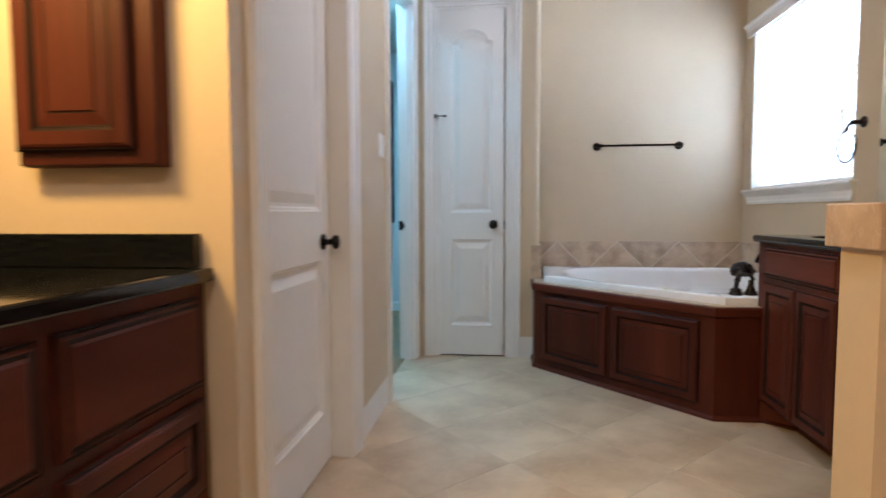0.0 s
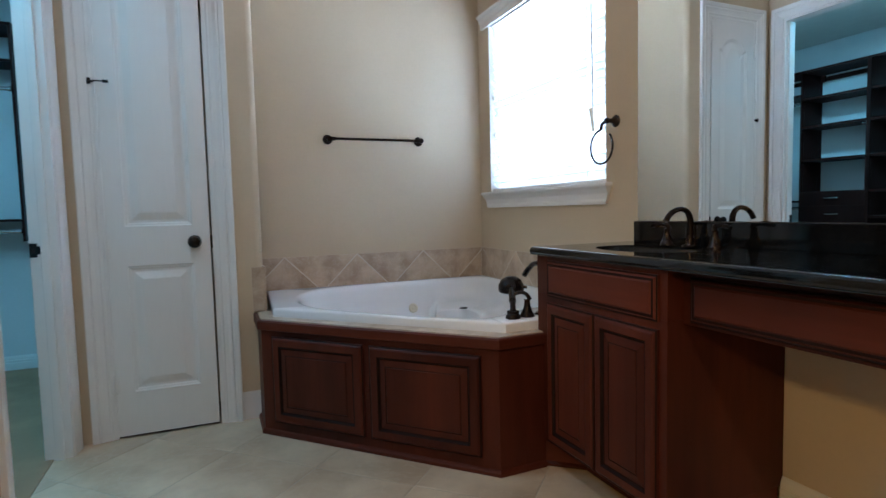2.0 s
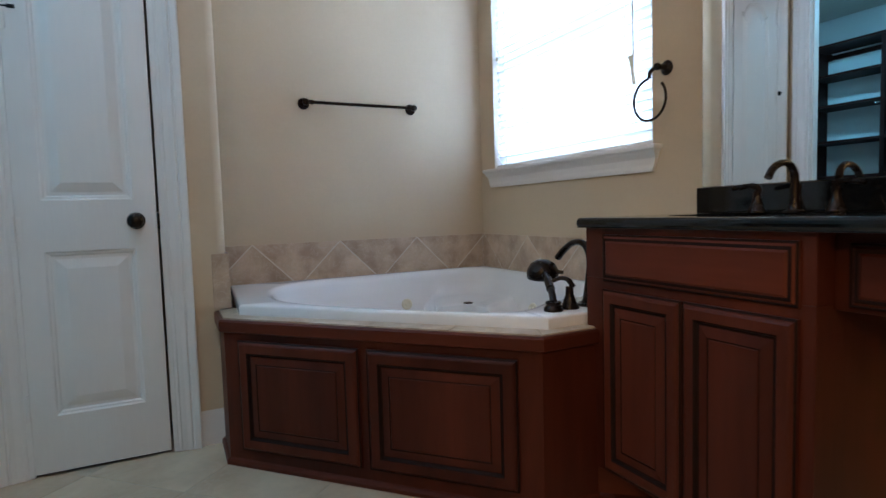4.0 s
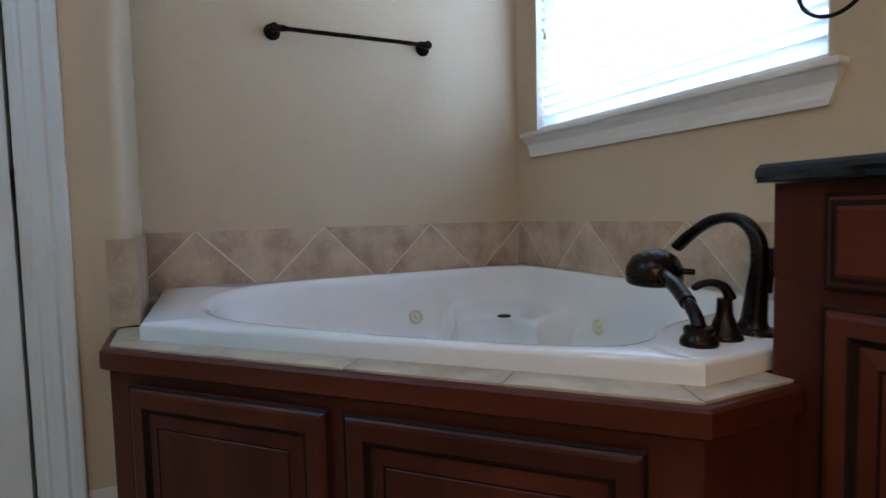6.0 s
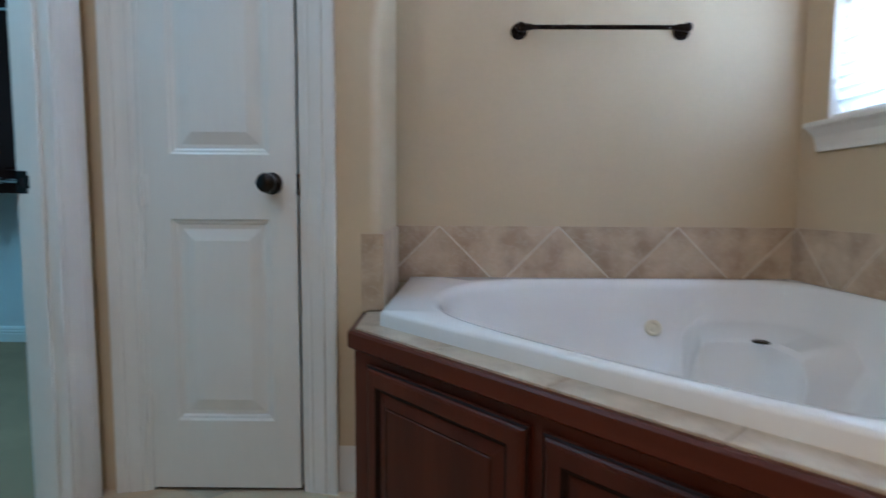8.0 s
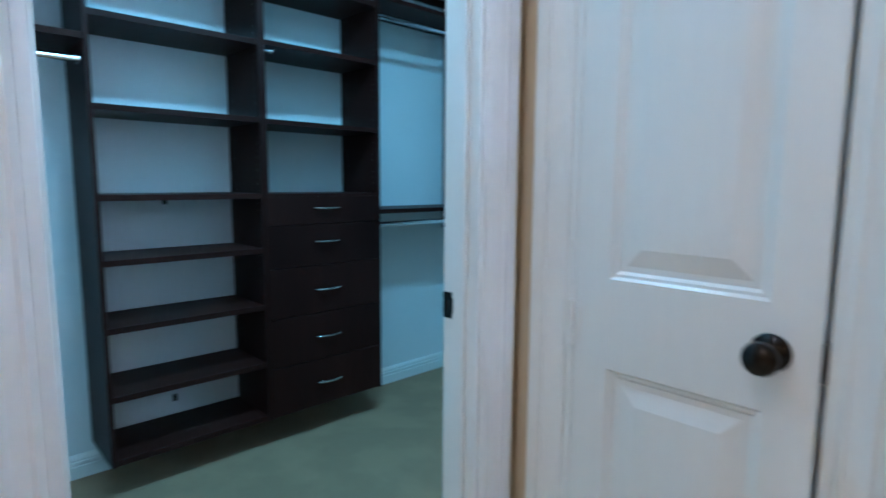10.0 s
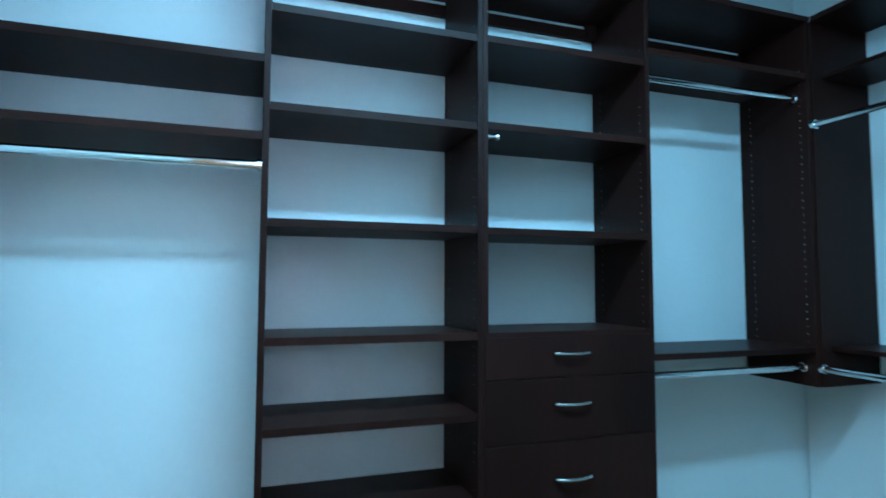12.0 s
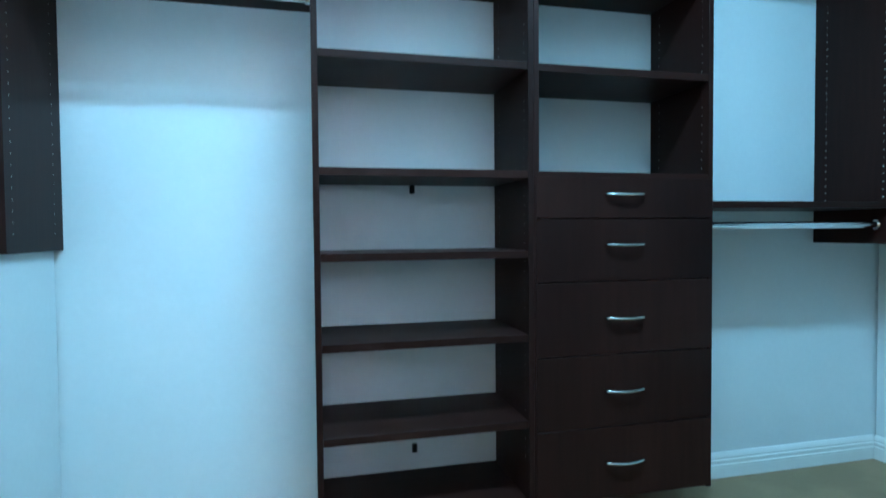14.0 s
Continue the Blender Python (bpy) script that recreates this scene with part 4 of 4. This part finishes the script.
faucet = thing("sink_faucet", "oil-rubbed bronze widespread faucet with arched spout", "faucet", m=pose(1.650, 2.455, 0.9255, 0, 0, 180) @ Matrix.Diagonal((1, 1, 0.88, 1)))
part("body", tube(curve([(0, 0, 0), (0, 0, 0.02), (-0.002, 0, 0.085), (0.002, 0, 0.130), (0.028, 0, 0.158), (0.066, 0, 0.158), (0.098, 0, 0.140), (0.118, 0, 0.112)], 5), [0.024, 0.022, 0.020, 0.018, 0.0165, 0.015, 0.014, 0.013, 0.0125, 0.012] + [0.0115] * 5 + [0.011] * 10 + [0.0108] * 11, 18), BRONZE, faucet, smooth=True)
part("foot", lathe([(0, 0), (0.028, 0), (0.029, 0.004), (0.026, 0.008), (0, 0.010)], 24), BRONZE, faucet, smooth=True)
for dy, a in ((0.112, 1), (-0.112, -1)):
    h = part("handle", flared_base(0, dy, 0, 0.075, 0.027, 0.011), BRONZE, faucet, smooth=True)
    part("lever", tube(curve([(-0.004, dy - a * 0.004, 0.074), (0, dy, 0.088), (0.004, dy + a * 0.02, 0.094), (0.008, dy + a * 0.055, 0.090), (0.010, dy + a * 0.075, 0.086)], 4), [0.011] * 8 + [0.009] * 7 + [0.007] * 2, 12, flat=0.7), BRONZE, h, smooth=True)
part("lift_rod", tube([(-0.028, 0, 0.0), (-0.028, 0, 0.075), (-0.028, 0, 0.080), (-0.028, 0, 0.092)], [0.003, 0.003, 0.006, 0.006], 10), BRONZE, faucet)

wm = thing("wall_mirror", "large frameless vanity mirror above the backsplash", "mirror", m=Matrix.Translation((XE - 0.018, 1.062, 1.017)) @ Matrix.Rotation(radians(0.6), 4, "Z"))
part("glass", box(-0.006, 0.0, 0.0, 1.786, 0.0, 1.12, 0.001), MIRROR, wm)

# ---- half wall by the vanity ----
structure("half_wall", box(0.606, XE - 0.002, 0.948, 1.058, 0, 0.971), WALL, "tan painted half wall beside the vanity", "half wall")
cap = thing("half_wall_cap", "tan travertine cap on the half wall", "wall cap")
for i in range(5):
    part("tile", box(0.588 + i * 0.2422, 0.588 + (i + 1) * 0.2422 - (0.003 if i < 4 else 0.004), 0.928, 1.078, 0.972, 1.048, 0.003), WALL_TILE, cap)

# ---- first vanity, by the entry ----
v1 = thing("drawer_vanity", "cherry wood vanity with stacked drawers, dark glaze", "vanity cabinet")
XF = -0.705
part("carcass", box(-1.37, XF, -1.2, 1.240, 0.115, 0.874, 0.002), CHERRY, v1)
part("toe_kick", box(-1.36, XF - 0.07, -1.19, 1.235, 0, 0.1145), CHERRY_H, v1)


def on_first(y_left, z):
    return Matrix.Translation((XF + 0.0005, y_left, z)) @ Matrix.Rotation(radians(90), 4, "Z")


for ya, wd in ((0.790, 0.415), (0.285, 0.465), (-0.215, 0.46), (-0.715, 0.46)):
    for z, hh in ((0.630, 0.212), (0.380, 0.222), (0.130, 0.222)):
        if z > 0.6:
            wood_front("drawer_front", wd, hh, v1, on_first(ya, z), style="drawer")
        else:
            wood_front("drawer_front", wd, hh, v1, on_first(ya, z), frame=0.05)
t1 = thing("granite_countertop", "polished black granite counter with side splash", "countertop")
part("slab", box(-1.375, XF + 0.028, -1.22, 1.241, 0.875, 0.907, 0.006), GRANITE, t1)
part("side_splash", box(-1.375, XF - 0.004, 1.211, 1.242, 0.908, 0.988, 0.002), GRANITE, t1, "black granite side splash")
part("back_splash", box(-1.377, -1.352, -1.22, 1.209, 0.908, 0.988, 0.002), GRANITE, t1, "black granite backsplash")
mc = thing("wall_cabinet", "cherry wood medicine cabinet with a raised panel door", "wall cabinet")
part("case", box(-1.128, -0.778, 1.207, 1.243, 1.146, 1.95, 0.002), CHERRY, mc)
part("face_frame", box(-1.126, -0.780, 1.191, 1.2065, 1.148, 1.948, 0.003), CHERRY, mc)
wood_front("door", 0.295, 0.745, mc, pose(-1.123, 1.1905, 1.180), frame=0.055)

# ---- closet shelving ----
XC, XB = -2.345, -2.700  # front edges and back of the shelving
TH = 0.019


def upright(y, z0, z1, name="upright", parent=None, pegs=(True, True), depth=(XB, XC)):
    bm = box(depth[0], depth[1], y - TH / 2, y + TH / 2, z0, z1, 0.0008, seg=1)
    ob = part(name, bm, ESPRESSO, parent)
    return ob


def peg_holes(parent, y, z0, z1, side, label="rows of small shelf-pin holes"):
    """Pin holes in two rows: shallow nickel-rimmed dots, past counting."""
    bm = bmesh.new()
    z = z0
    while z < z1:
        for x in (XC - 0.037, XB + 0.06):
            lathe([(0, 0.0004), (0.0022, 0.0004), (0.0027, 0.0)], 6, bm, Matrix.Translation((x, y + side * TH / 2, z)) @ Matrix.Rotation(radians(-90 * side), 4, "X"))
        z += 0.032
    ob = part("pin_holes", bm, NICKEL, parent, label)
    ob["kind"] = "stuff"


def shelf(parent, y0, y1, z, depth=(XB, XC - 0.004), name="shelf", th=0.025):
    return part(name, box(depth[0], depth[1], y0 + 0.0005, y1 - 0.0005, z - th, z, 0.0008, seg=1), ESPRESSO_H, parent)


# the shelving is laid out in catalogue units and set on the closet wall in metres
SHELVING = Matrix.Translation((0.0186, 0.2788, 0.1178)) @ Matrix.Scale(0.905, 4)
Y0, Y1, Y2, Y3, Y4 = 2.630, 3.462, 4.171, 4.855, 5.700
TOPZ = 2.490
tower = thing("shelf_tower", "espresso melamine closet tower with open shelves", "closet shelving", m=SHELVING)
upright(Y1, 0.030, TOPZ, parent=tower)
upright(Y2 - 0.0098, 0.030, TOPZ, parent=tower)
for z in (0.058, 0.334, 0.628, 0.911, 1.178, 1.538, 1.895, 2.206):
    shelf(tower, Y1 + TH / 2, Y2 - 0.0098 - TH / 2, z)
peg_holes(tower, Y2 - 0.0098, 0.2, 2.3, -1)
peg_holes(tower, Y1, 0.2, 2.3, 1)
part("cleat", box(XB, XB + 0.018, Y1 + 0.01, Y2 - 0.02, 2.422, 2.470), ESPRESSO_H, tower, "dark hanging cleat on the wall")
for z in (1.161, 0.165):
    bm = box(XB + 0.001, XB + 0.012, 3.810, 3.830, z - 0.040, z - 0.004, 0.003)
    box(XB + 0.012, XB + 0.022, 3.814, 3.826, z - 0.020, z - 0.002, 0.002, bm)
    part("wall_clip", bm, BLACKM, tower, "small dark wall clip")

chest = thing("drawer_tower", "espresso melamine tower with five drawers below open shelves", "closet drawers", m=SHELVING)
upright(Y2 + 0.0098, 0.030, TOPZ, parent=chest)
upright(Y3, 0.030, TOPZ, parent=chest)
for z in (1.535, 1.902, 2.210):
    shelf(chest, Y2 + 0.0098 + TH / 2, Y3 - TH / 2, z)
shelf(chest, Y2 + 0.0098 + TH / 2, Y3 - TH / 2, 1.176, (XB, XC - 0.002))
part("carcass", box(XB + 0.02, XC - 0.03, Y2 + 0.025, Y3 - 0.015, 0.04, 1.15), ESPRESSO, chest)
peg_holes(chest, Y3, 1.2, 2.3, -1)
part("cleat", box(XB, XB + 0.018, Y2 + 0.022, Y3 - 0.012, 2.422, 2.470), ESPRESSO_H, chest, "dark hanging cleat on the wall")
part("cleat_bracket", box(XB + 0.018, XB + 0.045, Y3 - 0.06, Y3 - 0.012, 2.412, 2.482, 0.003), ESPRESSO, chest, "dark bracket block")
levels = [1.160, 1.017, 0.800, 0.545, 0.290, 0.036]
pulls = [1.100, 0.926, 0.672, 0.418, 0.166]
for (zt, zb), zp in zip(zip(levels, levels[1:]), pulls):
    dr = part("drawer", box(XC - 0.018, XC + 0.004, Y2 + 0.006, Y3 + 0.006, zb + 0.0015, zt - 0.0015, 0.0012, seg=1), ESPRESSO, chest)
    yc = 4.505
    pts = curve([(XC + 0.004, yc - 0.070, zp), (XC + 0.018, yc - 0.066, zp + 0.001), (XC + 0.028, yc - 0.035, zp), (XC + 0.031, yc, zp - 0.001), (XC + 0.028, yc + 0.035, zp), (XC + 0.018, yc + 0.066, zp + 0.001), (XC + 0.004, yc + 0.070, zp)], 4)
    part("pull", tube(pts, [0.0065] * 4 + [0.0075] * 17 + [0.0065] * 4, 12, flat=0.8), NICKEL, dr, "curved satin nickel pull", smooth=True)
bm = lathe([(0, 0), (0.010, 0), (0.010, 0.012), (0.006, 0.014), (0.006, 0.030), (0.012, 0.036), (0.013, 0.044), (0.008, 0.050), (0, 0.051)], 16, None, Matrix.Translation((XC - 0.02, Y2 + 0.0098 + TH / 2, 1.855)) @ Matrix.Rotation(radians(-90), 4, "X"))
part("valet_knob", bm, CHROME, chest, "small chrome valet knob", smooth=True)

top_board = thing("closet_top_shelf", "long espresso melamine top shelf over the closet bays", "closet shelf", m=SHELVING)
part("board", box(XB, XC + 0.006, Y0 - 0.008, Y4 + 0.012, TOPZ + 0.0005, TOPZ + 0.024, 0.001, seg=1), ESPRESSO_H, top_board)
part("board", box(XC + 0.006, -1.30, 5.713, 6.057, TOPZ + 0.0005, TOPZ + 0.024, 0.001, seg=1), ESPRESSO_H, top_board)


def rod(parent, p, q):
    """An oval chrome rod with end cups."""
    bm = tube([p, q], 0.0145, 20, flat=1.0)
    ob = part("rod", bm, CHROME, parent, "chrome hanging rod", smooth=True)
    d = (Vector(q) - Vector(p)).normalized()
    for e, s in ((p, 1), (q, -1)):
        e = Vector(e)
        part("cup", tube([e, e + d * s * 0.014], 0.020, 18), CHROME, ob, smooth=True)
    return ob


south = thing("hanging_bay", "espresso hanging bay with two shelves above a chrome rod", "closet shelving", group="hanging bays", m=SHELVING)
upright(Y0, 0.925, TOPZ, parent=south)
peg_holes(south, Y0, 0.98, 2.3, 1)
for z in (1.800, 2.040):
    shelf(south, Y0 + TH / 2, Y1 - TH / 2, z)
rod(south, (XC - 0.055, Y0 + TH / 2, 1.705), (XC - 0.055, Y1 - TH / 2, 1.705))

north = thing("hanging_bay", "espresso double hanging bay with chrome rods", "closet shelving", group="hanging bays", m=SHELVING)
upright(Y4, 0.912, TOPZ, parent=north)
peg_holes(north, Y4, 1.10, 2.3, -1)
for z in (2.262, 1.080):
    shelf(north, Y3 + TH / 2, Y4 - TH / 2, z)
rod(north, (XC - 0.055, Y3 + TH / 2, 2.162), (XC - 0.055, Y4 - TH / 2, 2.162))
part("cleat", box(XB, XB + 0.018, Y3 + 0.012, Y4 - 0.012, 2.422, 2.470), ESPRESSO_H, north, "dark hanging cleat on the wall")
rod(north, (XC - 0.055, Y3 + TH / 2, 0.990), (XC - 0.055, Y4 - TH / 2, 0.990))

endb = thing("hanging_bay", "espresso hanging bay on the closet end wall with chrome rods", "closet shelving", group="hanging bays", m=SHELVING)
part("upright", box(XC - TH / 2, XC + TH / 2, 5.711, 6.057, 0.912, TOPZ, 0.0008, seg=1), ESPRESSO, endb)
part("upright", box(-1.30 - TH, -1.30, 5.711, 6.057, 0.912, TOPZ, 0.0008, seg=1), ESPRESSO, endb)
for z in (2.262, 1.080):
    part("shelf", box(XC + TH / 2, -1.30 - TH, 5.770, 6.056, z - TH, z, 0.0008, seg=1), ESPRESSO_H, endb)
rod(endb, (XC + TH / 2, 5.705, 2.030), (-1.30 - TH, 5.705, 2.030))
rod(endb, (XC + TH / 2, 5.705, 0.990), (-1.30 - TH, 5.705, 0.990))

# ---- lamps ----


def ceiling_can(x, y):
    th = thing("recessed_light", "white round recessed ceiling light, added out of view, switched on", "ceiling light", group="recessed lights", m=pose(x, y, H_BATH))
    part("trim_ring", lathe([(0.074, 0.0), (0.095, 0.0), (0.096, -0.004), (0.090, -0.009), (0.074, -0.006), (0.074, 0.0)], 32), WHITEP, th, smooth=True)
    part("lens", lathe([(0, -0.002), (0.073, -0.002), (0.073, -0.0005), (0, -0.0005)], 32), LAMP, th)


# neither can is in view; the entry one is added to carry the fill
for x, y in ((-0.15, 2.30), (-0.05, -1.10)):
    ceiling_can(x, y)
cl = thing("closet_ceiling_light", "white slim wraparound closet ceiling light, switched on", "ceiling light", m=pose(-1.05, 3.917, H_CLOSET))
part("pan", box(-0.075, 0.075, -0.61, 0.61, -0.022, 0.0, 0.004), WHITEP, cl)
part("diffuser", box(-0.065, 0.065, -0.59, 0.59, -0.062, -0.0225, 0.012), COOL_LAMP, cl, "cool white diffuser", smooth=True)
for s in (-1, 1):
    part("end_cap", box(-0.068, 0.068, s * 0.600 - 0.009, s * 0.600 + 0.009, -0.064, -0.0225, 0.004), WHITEP, cl)

# ---- wall tiles round the tub ----


def tri_band(parent, length, apex, step, z0, z1, place):
    """Tiles cut on the diagonal: joints rise at 45 degrees to points on the band's top edge."""
    hgt = z1 - z0
    gap = 0.0034
    k = -2
    while apex + k * step < length + step:
        a = apex + k * step
        for poly in ([(a, z1 - gap), (a - hgt + gap, z0), (a + hgt - gap, z0)], [(a + gap * 1.4, z1), (a + step - gap * 1.4, z1), (a + step - hgt - gap * 1.4, z0), (a + hgt + gap * 1.4, z0)]):
            bm = bmesh.new()
            f = bm.faces.new([bm.verts.new((u, 0, z)) for u, z in poly])
            for co, no in (((0, 0, 0), (-1, 0, 0)), ((length, 0, 0), (1, 0, 0))):
                bmesh.ops.bisect_plane(bm, geom=bm.verts[:] + bm.edges[:] + bm.faces[:], plane_co=co, plane_no=no, clear_outer=True)
            if bm.faces:
                ext = bmesh.ops.extrude_face_region(bm, geom=bm.faces[:])
                bmesh.ops.translate(bm, verts=[v for v in ext["geom"] if isinstance(v, bmesh.types.BMVert)], vec=(0, -0.009, 0))
                part("tile", bm, WALL_TILE, parent, m=place)
            else:
                bm.free()
        k += 1


ZT0, ZT1 = 0.590, 0.813
band_n = thing("tile_band_north", "brown travertine diagonal tile band behind the tub", "tile band", kind="structure")
part("mortar_bed", box(XR + 0.001, XE - 0.001, YN - 0.0118, YN - 0.0005, ZT0 - 0.02, ZT1 - 0.001), WALL_GROUT, band_n)
tri_band(band_n, XE - XR - 0.016, 0.167, 0.463, ZT0, ZT1, pose(XR + 0.002, YN - 0.0045, 0))
band_e = thing("tile_band_east", "brown travertine diagonal tile band under the window", "tile band", kind="structure")
part("mortar_bed", box(XE - 0.0118, XE - 0.0005, VB[1] + 0.03, YN - 0.014, ZT0 - 0.02, ZT1 - 0.001), WALL_GROUT, band_e)
tri_band(band_e, YN - 0.016 - VB[1] - 0.03, 0.02, 0.463, ZT0, ZT1, Matrix.Translation((XE - 0.0045, YN - 0.016, 0)) @ Matrix.Rotation(radians(-90), 4, "Z"))
band_w = thing("tile_band_return", "brown travertine tile end piece beside the tub", "tile band", kind="structure")
part("tile", box(XR + 0.0005, XR + 0.010, YA + 0.022, YN - 0.016, ZT0 - 0.02, ZT1 - 0.004, 0.001), WALL_TILE, band_w)
part("tile", box(XR - 0.058, XR + 0.010, YA - 0.010, YA - 0.0005, 0.578, ZT1 - 0.004, 0.001), WALL_TILE, band_w)
part("tile", box(XR + 0.0005, XR + 0.010, YA - 0.0005, YA + 0.0215, 0.578, ZT1 - 0.004, 0.001), WALL_TILE, band_w)

# ---- floor tiles ----
S, G = 0.467, 0.0045
h = S / 2 - G / 2
bm = bmesh.new()
c = 0.003
lo = [(-h, -h), (h, -h), (h, h), (-h, h)]
v0 = [bm.verts.new((x, y, -0.006)) for x, y in lo]
v1_ = [bm.verts.new((x, y, -0.0012)) for x, y in lo]
v2 = [bm.verts.new((x * (1 - c / h), y * (1 - c / h), 0.0)) for x, y in lo]
for p, q in ((v0, v1_), (v1_, v2)):
    for i in range(4):
        bm.faces.new((p[i], p[(i + 1) % 4], q[(i + 1) % 4], q[i]))
bm.faces.new(v2)
tile_ob = part("tile", bm, FLOOR_TILE, FLOOR)
tile_me, used = tile_ob.data, False
D = S * math.sqrt(2)
for i in range(-12, 12):
    for j in range(-12, 12):
        a, b = 3.61 + (i + 0.5) * D, 1.56 + (j + 0.5) * D
        x, y = (a - b) / 2, (a + b) / 2
        if -1.55 < x < 1.75 and -1.6 < y < 4.1:
            ob = tile_ob if not used else new("tile", tile_me)
            used = True
            ob.parent = FLOOR
            ob.matrix_local = pose(x, y, random.uniform(-0.0004, 0.0), 0, 0, 45 + 90 * random.randrange(4))
